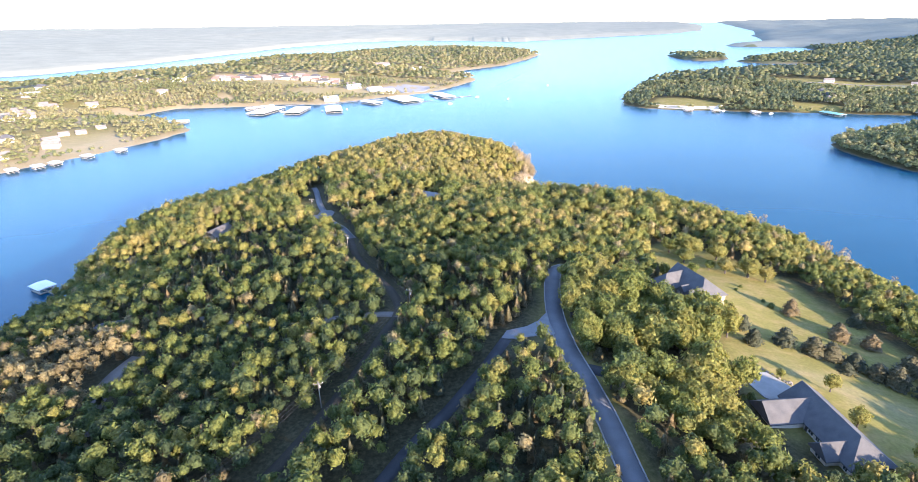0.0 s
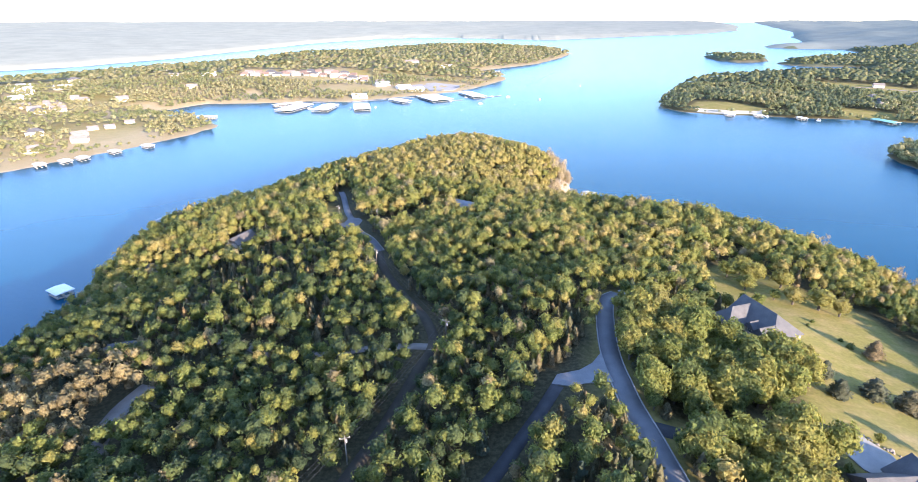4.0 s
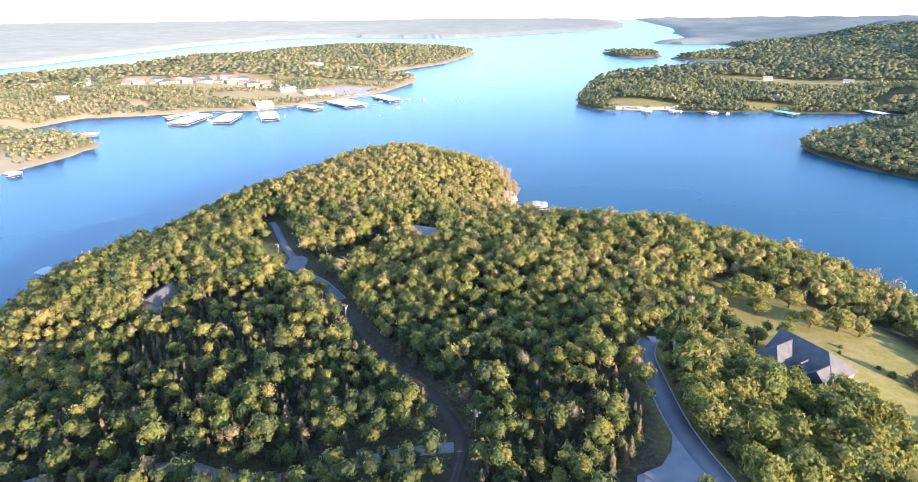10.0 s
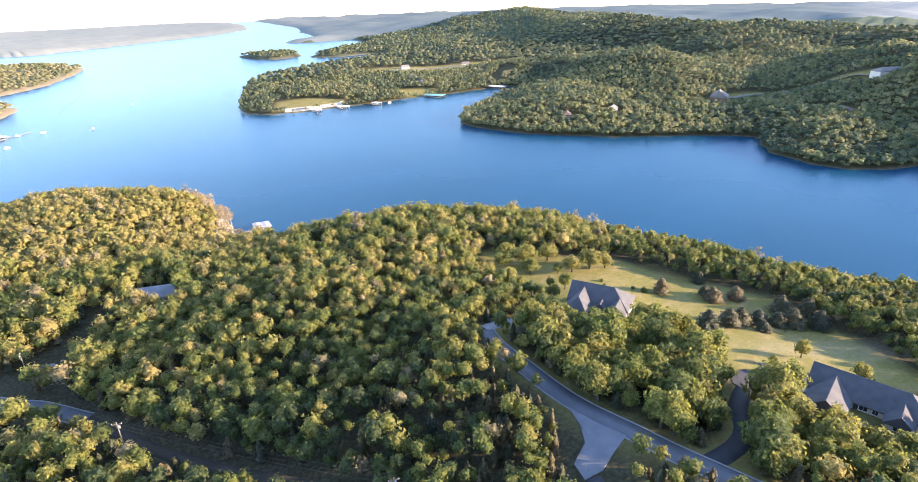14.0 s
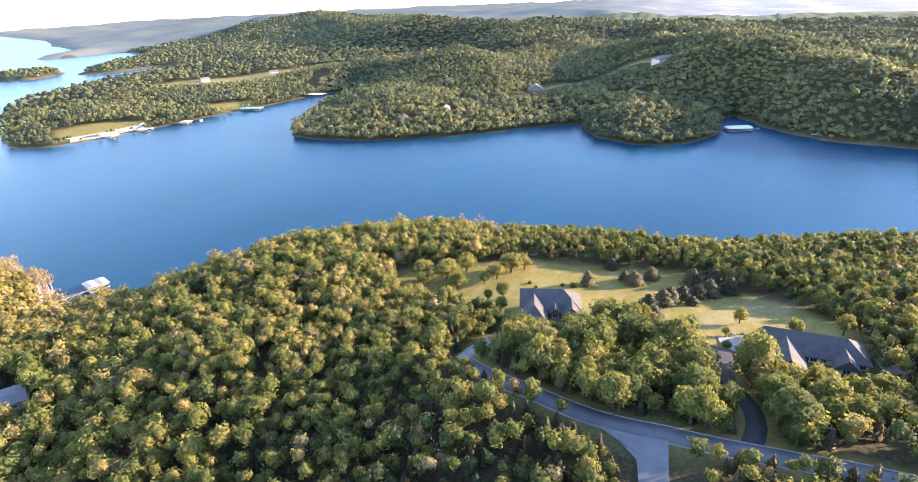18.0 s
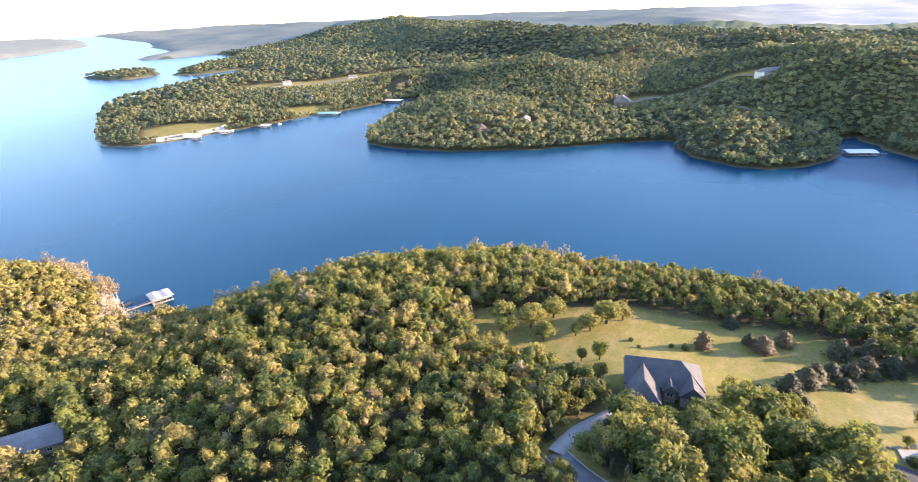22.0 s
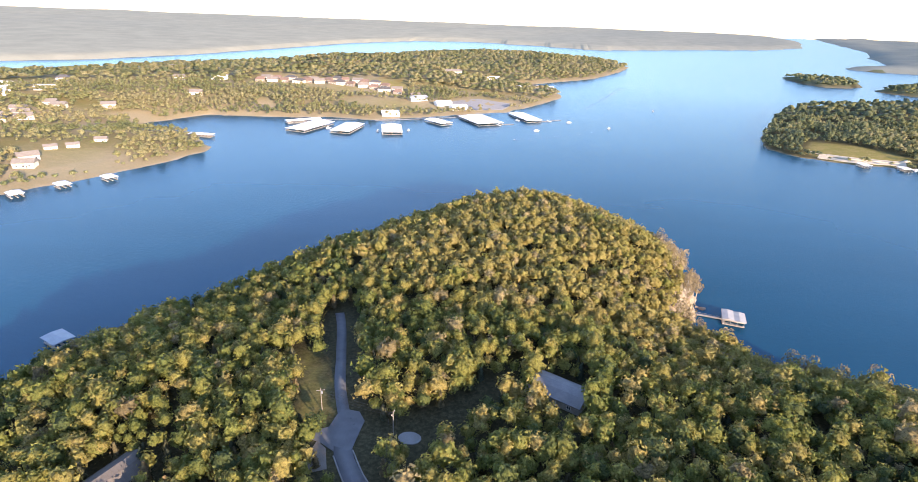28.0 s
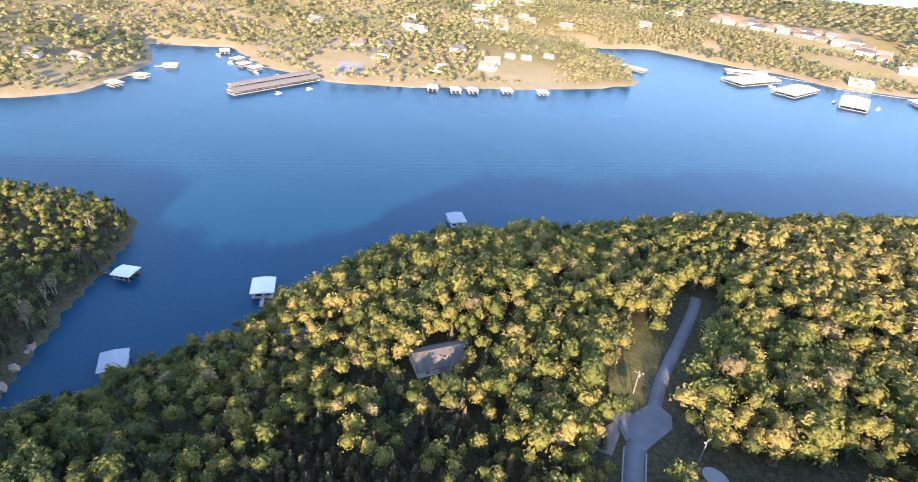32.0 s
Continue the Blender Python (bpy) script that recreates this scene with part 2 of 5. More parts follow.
def ground_material():
    """Leaf litter, grass, bare shore rock and mown lawn, each where its own patch lies (the sheet's own zones)."""
    m, nt, b = material("ground_cover", 0.95, 0, 0.15)
    zone = nt.nodes.new("ShaderNodeAttribute")
    zone.attribute_name = "zone"
    sep = nt.nodes.new("ShaderNodeSeparateColor")
    nt.links.new(zone.outputs["Color"], sep.inputs[0])
    fine, large = world_noise(nt, 0.9, 6, 0.65), world_noise(nt, 0.05, 4, 0.6)
    litter = ramp(nt, fine, [(0.3, (0.028, 0.028, 0.015)), (0.5, (0.055, 0.050, 0.026)), (0.72, (0.10, 0.088, 0.048))])
    wear = world_noise(nt, 0.11, 5, 0.6, (1.0, 1.7, 1.0))
    grass = mixed(nt, ramp(nt, wear, [(0.46, (0, 0, 0)), (0.68, (1, 1, 1))]),
                  ramp(nt, fine, [(0.25, (0.135, 0.124, 0.034)), (0.75, (0.235, 0.205, 0.056))]),
                  ramp(nt, fine, [(0.25, (0.205, 0.160, 0.060)), (0.75, (0.30, 0.235, 0.090))]))
    shore = mixed(nt, large, ramp(nt, fine, [(0.3, (0.24, 0.195, 0.135)), (0.7, (0.43, 0.36, 0.25))]), (0.36, 0.295, 0.205))
    canopy = mixed(nt, fine, ramp(nt, world_noise(nt, 0.035, 5, 0.7), [(0.3, (0.06, 0.08, 0.05)), (0.5, (0.10, 0.125, 0.07)), (0.7, (0.17, 0.19, 0.10))]),
                   (0.08, 0.105, 0.06))
    col = mixed(nt, sep.outputs[0], litter, grass)
    col = mixed(nt, sep.outputs[1], col, shore)
    col = mixed(nt, sep.outputs[2], col, canopy)
    nt.links.new(col, b.inputs["Base Color"])
    bumped(nt, b, fine, 0.5, 0.25)
    return m


def water_material():
    """Lake: deep blue-green body under a rippled surface."""
    m, nt, b = material("lake_water", 0.24, 0, 0.0)
    large = world_noise(nt, 0.004, 3, 0.5, (1, 2.2, 1))
    nt.links.new(ramp(nt, large, [(0.35, (0.003, 0.044, 0.086)), (0.65, (0.004, 0.054, 0.105))]), b.inputs["Base Color"])
    h = mixed(nt, 0.4, world_noise(nt, 0.35, 4, 0.6), world_noise(nt, 1.6, 3, 0.6))
    src = nt.nodes.new("ShaderNodeNewGeometry").outputs["Position"]
    mp = nt.nodes.new("ShaderNodeMapping")
    mp.vector_type = "TEXTURE"
    mp.inputs["Location"].default_value = (-290, 440, 0)
    mp.inputs["Rotation"].default_value = (0, 0, radians(56))
    nt.links.new(src, mp.inputs[0])
    bands = nt.nodes.new("ShaderNodeTexWave")
    bands.wave_type, bands.bands_direction = "BANDS", "Y"
    for key, value in (("Scale", 0.055), ("Distortion", 1.2), ("Detail", 2.0), ("Detail Scale", 0.02)):
        bands.inputs[key].default_value = value
    nt.links.new(mp.outputs[0], bands.inputs["Vector"])
    sep = nt.nodes.new("ShaderNodeSeparateXYZ")
    nt.links.new(mp.outputs[0], sep.inputs[0])
    band = node(nt, "ShaderNodeMapRange")
    away = nt.nodes.new("ShaderNodeMath")
    away.operation = "ABSOLUTE"
    nt.links.new(sep.outputs[1], away.inputs[0])
    nt.links.new(away.outputs[0], band.inputs[0])
    for k, v in ((1, 5.0), (2, 26.0), (3, 0.25), (4, 0.0)):
        band.inputs[k].default_value = v
    swell = nt.nodes.new("ShaderNodeMath")
    swell.operation = "MULTIPLY"
    nt.links.new(bands.outputs["Fac"], swell.inputs[0])
    nt.links.new(band.outputs[0], swell.inputs[1])
    total = nt.nodes.new("ShaderNodeMath")
    total.operation = "ADD"
    nt.links.new(swell.outputs[0], total.inputs[0])
    nt.links.new(h, total.inputs[1])
    u = node(nt, "ShaderNodeBump", Strength=0.55, Distance=0.4)
    nt.links.new(total.outputs[0], u.inputs["Height"])
    nt.links.new(u.outputs[0], b.inputs["Normal"])
    gloss = node(nt, "ShaderNodeBsdfAnisotropic", Roughness=0.22, Color=(0.79, 0.93, 1.0, 1))
    nt.links.new(u.outputs[0], gloss.inputs["Normal"])
    edge = node(nt, "ShaderNodeFresnel", IOR=1.333)
    share = node(nt, "ShaderNodeMapRange")
    nt.links.new(edge.outputs[0], share.inputs[0])
    share.inputs[1].default_value, share.inputs[2].default_value, share.inputs[3].default_value, share.inputs[4].default_value = 0.0, 0.5, 0.0, 0.40
    mx = nt.nodes.new("ShaderNodeMixShader")
    nt.links.new(share.outputs[0], mx.inputs[0])
    nt.links.new(b.outputs[0], mx.inputs[1])
    nt.links.new(gloss.outputs[0], mx.inputs[2])
    nt.links.new(mx.outputs[0], nt.nodes["Material Output"].inputs["Surface"])
    return m


# Distance haze and sunward glare painted into the colour, by compass direction.
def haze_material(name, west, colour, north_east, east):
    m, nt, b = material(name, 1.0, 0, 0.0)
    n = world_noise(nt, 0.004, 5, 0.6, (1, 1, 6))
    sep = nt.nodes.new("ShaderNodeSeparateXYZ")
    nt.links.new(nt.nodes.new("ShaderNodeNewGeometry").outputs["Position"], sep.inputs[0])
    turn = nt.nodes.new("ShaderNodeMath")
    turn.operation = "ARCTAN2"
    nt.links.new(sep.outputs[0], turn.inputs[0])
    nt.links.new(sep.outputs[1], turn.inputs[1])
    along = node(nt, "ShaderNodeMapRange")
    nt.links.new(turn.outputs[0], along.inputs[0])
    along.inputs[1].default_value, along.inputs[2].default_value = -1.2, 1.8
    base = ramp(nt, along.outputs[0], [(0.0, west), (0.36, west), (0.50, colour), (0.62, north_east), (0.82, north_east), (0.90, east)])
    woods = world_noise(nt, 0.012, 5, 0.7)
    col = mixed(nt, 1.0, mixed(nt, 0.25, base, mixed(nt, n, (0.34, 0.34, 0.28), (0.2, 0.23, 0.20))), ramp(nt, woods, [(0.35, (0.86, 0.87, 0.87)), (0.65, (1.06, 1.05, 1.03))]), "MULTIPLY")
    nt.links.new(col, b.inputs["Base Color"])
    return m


def foam_material():
    """Thin broken foam left by a boat."""
    m, nt, b = material("boat_foam", 0.7, 0, 0.2)
    b.inputs["Base Color"].default_value = (0.62, 0.68, 0.72, 1)
    clear, mx = nt.nodes.new("ShaderNodeBsdfTransparent"), nt.nodes.new("ShaderNodeMixShader")
    nt.links.new(ramp(nt, world_noise(nt, 0.12, 5, 0.7), [(0.45, (0.0, 0.0, 0.0)), (0.75, (0.55, 0.55, 0.55))]), mx.inputs[0])
    nt.links.new(clear.outputs[0], mx.inputs[1])
    nt.links.new(b.outputs[0], mx.inputs[2])
    nt.links.new(mx.outputs[0], nt.nodes["Material Output"].inputs["Surface"])
    return m


FOAM = foam_material()
ROCK = grainy("pale_lake_rock", (0.20, 0.155, 0.11), (0.36, 0.29, 0.215), 1.2, 0.3, 0.95, bump=0.8, depth=0.2)
GROUND, WATER = ground_material(), water_material()
HAZE = haze_material("painted_haze", (0.33, 0.33, 0.265), (0.24, 0.255, 0.225), (0.11, 0.145, 0.15), (0.42, 0.43, 0.43))

# ---- the plan: shorelines, heights ----
HOME_SHORE = [(-205, 185), (-208, 225), (-212, 262), (-218, 300), (-224, 335), (-219, 358), (-203, 392), (-180, 430), (-150, 486), (-125, 516),
              (-80, 580), (-45, 603), (-10, 608), (20, 592), (42, 563), (64, 512), (68, 480), (63, 464), (56, 448), (50, 436), (72, 410), (96, 401),
              (131, 383), (163, 359), (190, 329), (211, 298), (221, 258), (224, 220), (222, 190), (226, 163), (243, 130), (260, 98), (274, 55),
              (282, 0), (290, -120), (300, -700), (-520, -700), (-490, -100), (-478, 60), (-455, 170), (-425, 190), (-392, 222), (-352, 250),
              (-328, 258), (-303, 248), (-278, 226), (-247, 204), (-222, 186)]
LEFT_SHORE = [(-700, -700), (-620, -100), (-592, 100), (-576, 231), (-566, 279), (-600, 325), (-640, 356), (-722, 377), (-695, 413), (-667, 447),
              (-580, 436), (-556, 450), (-504, 468), (-478, 492), (-452, 523), (-424, 568), (-393, 616), (-366, 670), (-350, 722), (-354, 745),
              (-393, 780), (-412, 802), (-469, 808), (-491, 832), (-475, 865), (-447, 911), (-350, 921), (-289, 940), (-230, 935), (-169, 971),
              (-112, 1012), (-55, 1048), (-5, 1130), (40, 1228), (38, 1285), (-6, 1330), (-35, 1370), (20, 1435), (132, 1556), (222, 1750),
              (271, 1900), (235, 2050), (60, 2190), (-150, 2230), (-330, 2080), (-470, 1850), (-610, 1640), (-745, 1490), (-880, 1350),
              (-960, 1200), (-1150, 1000), (-1700, 760), (-3000, 300), (-5300, 0), (-5300, -700)]
FAR_SHORE = [(-5300, 500), (-3000, 720), (-1700, 1080), (-1250, 1330), (-1060, 1480), (-930, 1720), (-820, 2050), (-690, 2450), (-480, 2760),
             (-240, 2830), (40, 2740), (180, 2650), (300, 2635), (440, 2720), (800, 2960), (1100, 3130),
             (1430, 3500), (1750, 4300), (1900, 5400), (-5300, 5400)]
RIGHT_SHORE = [(375, 1160), (337, 1070), (278, 955), (259, 886), (285, 850), (331, 829), (380, 826), (422, 807), (470, 803), (520, 788), (600, 769),
               (640, 764), (686, 738), (650, 713), (573, 690), (500, 660), (440, 632), (411, 606), (401, 575), (403, 545), (414, 498), (432, 464),
               (455, 425), (480, 395), (516, 357), (540, 326), (546, 310), (515, 290), (491, 270), (478, 240), (479, 210), (496, 189), (528, 168),
               (560, 161), (612, 168), (632, 152), (604, 132), (584, 122), (556, 95), (541, 73), (532, 31), (529, 0), (532, -80), (560, -700),
               (5300, -700), (5300, 5400), (2300, 5400), (1900, 4100), (1640, 3250), (1400, 2800), (1270, 2430), (1150, 2300), (988, 2196),
               (1020, 2120), (1200, 2060), (1160, 1850), (930, 1705), (877, 1690), (742, 1560), (790, 1500), (930, 1470), (900, 1400), (740, 1366),
               (577, 1316), (466, 1273)]
ISLAND_SHORE = [(636, 1800), (634, 1665), (665, 1603), (705, 1606), (762, 1640), (786, 1735), (725, 1798)]
SHORES = [np.array(s, float) for s in (HOME_SHORE, LEFT_SHORE, FAR_SHORE, RIGHT_SHORE, ISLAND_SHORE)]
# heights of the home ridge: x, y, z
HOME_HEIGHTS = np.array([(27, 142, 52), (36, 184, 51), (35, 108, 52), (38, 60, 53), (40, 0, 53), (90, 193, 38.5), (88, 116, 39.5), (66, 132, 45),
                         (129, 192, 31), (152, 200, 27), (115, 240, 31), (123, 272, 26), (150, 150, 30), (155, 118, 32), (195, 120, 22), (182, 255, 16),
                         (-21, 170, 46), (-49, 227, 38), (-35, 114, 47), (-46, 60, 49), (-74, 302, 30), (-82, 325, 28), (-100, 380, 24),
                         (-17, 348, 28), (-62, 321, 28), (-135, 294, 26), (-105, 142, 38), (-129, 179, 33), (-73, 171, 41), (-165, 250, 19),
                         (20, 260, 39), (62, 300, 29), (30, 395, 17), (-40, 450, 24), (-60, 520, 20), (0, 545, 19), (-20, 500, 24), (-135, 400, 17),
                         (-150, 100, 38), (-100, 0, 45), (110, 0, 45), (0, -200, 45), (170, -200, 35), (-170, -200, 35), (225, 60, 24),
                         (-385, 150, 8), (-350, 50, 14), (-300, 180, 7), (46, 500, 17)], float)
# hills over the water: x, y, height, spread along x and y
RIGHT_HILLS = [(1750, 1350, 46, 300, 240), (1500, 1720, 30, 260, 200), (2600, 900, 34, 600, 400), (2100, 2600, 44, 500, 500), (2900, 1900, 30, 700, 600),
               (820, 620, 8, 150, 80), (1350, 1050, 20, 250, 200)]
# ridges over the water: their width and crest points x, y, height
RIDGES = [(125, [(1018, 407, 22), (937, 302, 47), (856, 209, 60), (775, 150, 64), (727, 103, 55), (641, 51, 47), (575, 7, 38), (560, -120, 30)]),
          (170, [(1500, 1387, 36), (1424, 1151, 34), (1338, 907, 45), (1288, 734, 50), (1202, 597, 46), (1097, 498, 26)]),
          (140, [(1600, 700, 40), (1481, 535, 36), (1409, 390, 40), (1370, 307, 45), (1277, 204, 35), (1178, 118, 28)]),
          (110, [(1010, 140, 52), (960, 80, 42), (902, 44, 43), (816, 3, 40), (759, -60, 46), (730, -250, 36)]),
          (105, [(830, 850, 14), (790, 800, 20), (800, 717, 26), (821, 600, 34), (761, 490, 24)]),
          (190, [(1687, 2065, 26), (1659, 1812, 48), (1697, 1620, 42)]), (70, [(640, 640, 8), (560, 560, 12), (490, 530, 10), (440, 545, 8)]),
          (60, [(540, 250, 9), (590, 250, 13), (640, 300, 8)])]
LEFT_HILLS = [(-900, 700, 26, 250, 260), (-560, 1000, 18, 200, 200), (-350, 1350, 22, 260, 240), (-1300, 300, 38, 400, 300), (-60, 1800, 14, 200, 200),
              (-950, 100, 30, 220, 220)]


def signed_distance(pts, poly):
    """Metres inside (+) or outside (-) of a closed shoreline."""
    a, b = poly, np.roll(poly, -1, 0)
    best = np.full(len(pts), 1e9)
    inside = np.zeros(len(pts), bool)
    x, y = pts[:, 0], pts[:, 1]
    for (ax, ay), (bx, by) in zip(a, b):
        ex, ey = bx - ax, by - ay
        k = np.clip(((x - ax) * ex + (y - ay) * ey) / (ex * ex + ey * ey), 0, 1)
        best = np.minimum(best, (x - ax - k * ex) ** 2 + (y - ay - k * ey) ** 2)
        if ay != by:
            cross = (ay > y) != (by > y)
            inside ^= cross & (x < ex * (y - ay) / (by - ay) + ax)
    return np.where(inside, 1, -1) * np.sqrt(best)


def ripple(x, y, s, seed):
    """Smooth unevenness between -1 and 1 with waves of about s metres."""
    r = np.random.RandomState(seed)
    out = np.zeros_like(x)
    for _ in range(7):
        ang, ph, f = r.uniform(0, 2 * np.pi), r.uniform(0, 2 * np.pi), r.uniform(0.6, 1.7) * 2 * np.pi / s
        out += np.sin((x * np.cos(ang) + y * np.sin(ang)) * f + ph)
    return out / 4.0


def ridge_height(x, y, wide, crest):
    """A rounded ridge along its crest."""
    best, top = np.full(len(x), 1e9), np.zeros(len(x))
    for (ax, ay, az), (bx, by, bz) in zip(crest[:-1], crest[1:]):
        ex, ey = bx - ax, by - ay
        k = np.clip(((x - ax) * ex + (y - ay) * ey) / (ex * ex + ey * ey), 0, 1)
        away = np.hypot(x - ax - k * ex, y - ay - k * ey)
        top = np.where(away < best, az + (bz - az) * k, top)
        best = np.minimum(best, away)
    return top * np.exp(-(best / wide) ** 2)


def heights(x, y):
    """Ground height and the land (0 home, 1 left, 2 far, 3 right, 4 island, -1 water), and the distance to the shore."""
    pts = np.stack([x, y], 1)
    wob = ripple(x, y, 46, 3) * 2.2 + ripple(x, y, 17, 4) * 0.9
    ds = np.stack([signed_distance(pts, s) for s in SHORES])
    d, land = ds.max(0) + wob, ds.argmax(0)
    rise = 1 - np.exp(-np.maximum(d, 0) / 26.0)
    hp = HOME_HEIGHTS
    dp = SHORES[0]
    edge = np.maximum(signed_distance(hp[:, :2], dp), 4)
    val = hp[:, 2] / (1 - np.exp(-edge / 26.0))
    w = 1 / (((x[:, None] - hp[:, 0]) ** 2 + (y[:, None] - hp[:, 1]) ** 2) + 300.0) ** 1.6
    home = (w @ val) / w.sum(1) * rise
    base = {1: (10, 90, LEFT_HILLS), 3: (7, 50, RIGHT_HILLS)}
    z = home.copy()
    for k, (flat, reach, hills) in base.items():
        h = flat * (1 - np.exp(-np.maximum(d, 0) / reach))
        for hx, hy, a, sx, sy in hills:
            h = h + a * np.exp(-((x - hx) / sx) ** 2 - ((y - hy) / sy) ** 2) * (1 - np.exp(-np.maximum(d, 0) / 70.0))
        if k == 3:
            tops = np.stack([ridge_height(x, y, w, c) for w, c in RIDGES])
            h = h + (tops ** 4).sum(0) ** 0.25 * (1 + 0.10 * ripple(x, y, 95, 14)) * (1 - np.exp(-np.maximum(d, 0) / 45.0))
        far = np.clip((np.hypot(x, y) - 650) / 900, 0, 1)
        h = h + (ripple(x, y, 420, 8) * 8 + ripple(x, y, 190, 9) * 5) * far * (1 - np.exp(-np.maximum(d, 0) / 200.0))
        z = np.where(land == k, h, z)
    fr = np.clip(np.maximum(d, 0) / 900, 0, 1)
    z = np.where(land == 2, 3 + 9 * (1 - np.exp(-np.maximum(d, 0) / 200)) + (ripple(x, y, 1100, 5) * 7 + 8) * fr, z)
    z = np.where(land == 4, 7 * (1 - np.exp(-np.maximum(d, 0) / 25)), z)
    z = np.where(d <= 0, np.maximum(-6.0, 0.16 * d - 0.1), z + 0.12 + ripple(x, y, 21, 6) * 0.22 * np.clip(d / 12, 0, 1))
    return z, np.where(d <= 0, -1, land), d


def spread(lo, hi, step, low_end, high_end, grow=1.03):
    mid = list(np.arange(lo, hi + 0.1, step))
    up, s = [], step
    while (up[-1] if up else hi) < high_end:
        s *= grow
        up.append((up[-1] if up else hi) + s)
    down, s = [], step
    while (down[-1] if down else lo) > low_end:
        s *= grow * 1.02
        down.append((down[-1] if down else lo) - s)
    return np.array(down[::-1] + mid + up)


GX, GY = spread(-480, 640, 5.5, -4700, 4700, 1.036), spread(-60, 860, 5.5, -660, 4900, 1.036)
mx, my = np.meshgrid(GX, GY, indexing="ij")
gz, gland, gshore = (v.reshape(mx.shape) for v in heights(mx.ravel(), my.ravel()))


def inside(x, y, poly):
    return signed_distance(np.stack([x, y], 1), np.array(poly, float))


def near_line(x, y, line):
    pts, best = np.stack([x, y], 1), np.full(len(x), 1e9)
    for (ax, ay), (bx, by) in zip(line[:-1], line[1:]):
        ex, ey = bx - ax, by - ay
        k = np.clip(((x - ax) * ex + (y - ay) * ey) / (ex * ex + ey * ey), 0, 1)
        best = np.minimum(best, np.hypot(x - ax - k * ex, y - ay - k * ey))
    return best


ROAD = [(46, -60), (43, 0), (39, 60), (36.5, 90), (35.5, 107), (34, 125), (31.5, 142), (31.5, 162), (34, 184), (37.5, 197), (44, 207)]
LANE_ALL = [(-106, 396), (-101.5, 384), (-94.5, 361), (-88.5, 341), (-81.5, 324), (-78.5, 311.5), (-73, 302.5), (-65.5, 293), (-57.5, 275), (-49, 242), (-40, 222), (-31, 203), (-24, 184),
            (-21.5, 171), (-25, 157), (-30, 136), (-36, 116), (-43, 98), (-62, 60), (-85, 20)]
LANE_NORTH, LANE_TRACK = LANE_ALL[4:9], LANE_ALL[8:]
VERGE = [(-108, 368), (-98, 352), (-89, 330), (-90, 318), (-97, 322), (-101, 338), (-112, 362)]
BARE_SOIL = [(98, 150), (112, 147), (136, 130), (152, 118), (148, 106), (125, 121), (104, 139)]
LANE_CROSS = [(-20, 170), (-40, 171), (-73, 171.5), (-90, 180), (-112, 185)]
LANE_SIDE = [(30, 151), (20, 149.5), (14, 146), (9.5, 137.5), (4, 128), (-4, 115), (-12, 104), (-19, 91), (-30, 66), (-45, 30)]
DRIVE_TWO = [(34, 131), (45, 129.5), (55, 131), (64, 136), (75, 138)]
DRIVE_ONE = [(44, 207), (58, 206), (72, 202), (78, 196)]
LAWN = [(95, 262), (118, 280), (133, 240), (148, 228), (153, 200), (158, 158), (134, 112), (118, 100), (92, 100), (84, 118), (80, 142), (86, 160),
        (92, 176), (84, 200), (86, 226)]
GLADE = [(-72, 313), (-57, 312), (-52, 322), (-38, 340), (-30, 352), (-35, 355), (-45, 341), (-58, 327), (-70, 322)]
YARD_SW = [(-113, 157), (-103, 153), (-102, 140), (-108, 130), (-114, 141)]
LEFT_CLEAR = [[(-300, 1000), (-215, 985), (-120, 1030), (-60, 1052), (-35, 1120), (-90, 1125), (-160, 1060), (-290, 1030)],
              [(-465, 1040), (-400, 1062), (-300, 1062), (-215, 1075), (-225, 1160), (-330, 1175), (-460, 1140)],
              [(-210, 1300), (-60, 1345), (20, 1345), (0, 1390), (-90, 1395), (-200, 1340)],
              [(-486, 671), (-427, 693), (-385, 640), (-412, 606), (-445, 590)], [(-760, 880), (-680, 960), (-690, 1010), (-790, 930)],
              [(-560, 470), (-505, 480), (-520, 530), (-570, 510)]]
RIGHT_CLEAR = [[(292, 868), (318, 838), (385, 828), (402, 858), (372, 905), (325, 922)], [(478, 806), (535, 786), (556, 820), (505, 858)],
               [(600, 1140), (770, 1075), (900, 985), (960, 905), (930, 850), (850, 850), (760, 900), (640, 985), (590, 1050)],
               [(645, 422), (700, 402), (735, 378), (760, 345), (784, 310), (786, 262), (765, 236), (744, 246), (762, 300), (735, 340), (690, 372), (640, 392)],
               [(632, 272), (664, 306), (672, 296), (660, 246), (634, 244)], [(466, 506), (488, 504), (488, 482), (468, 482)], [(522, 482), (544, 480), (544, 460), (522, 460)]]


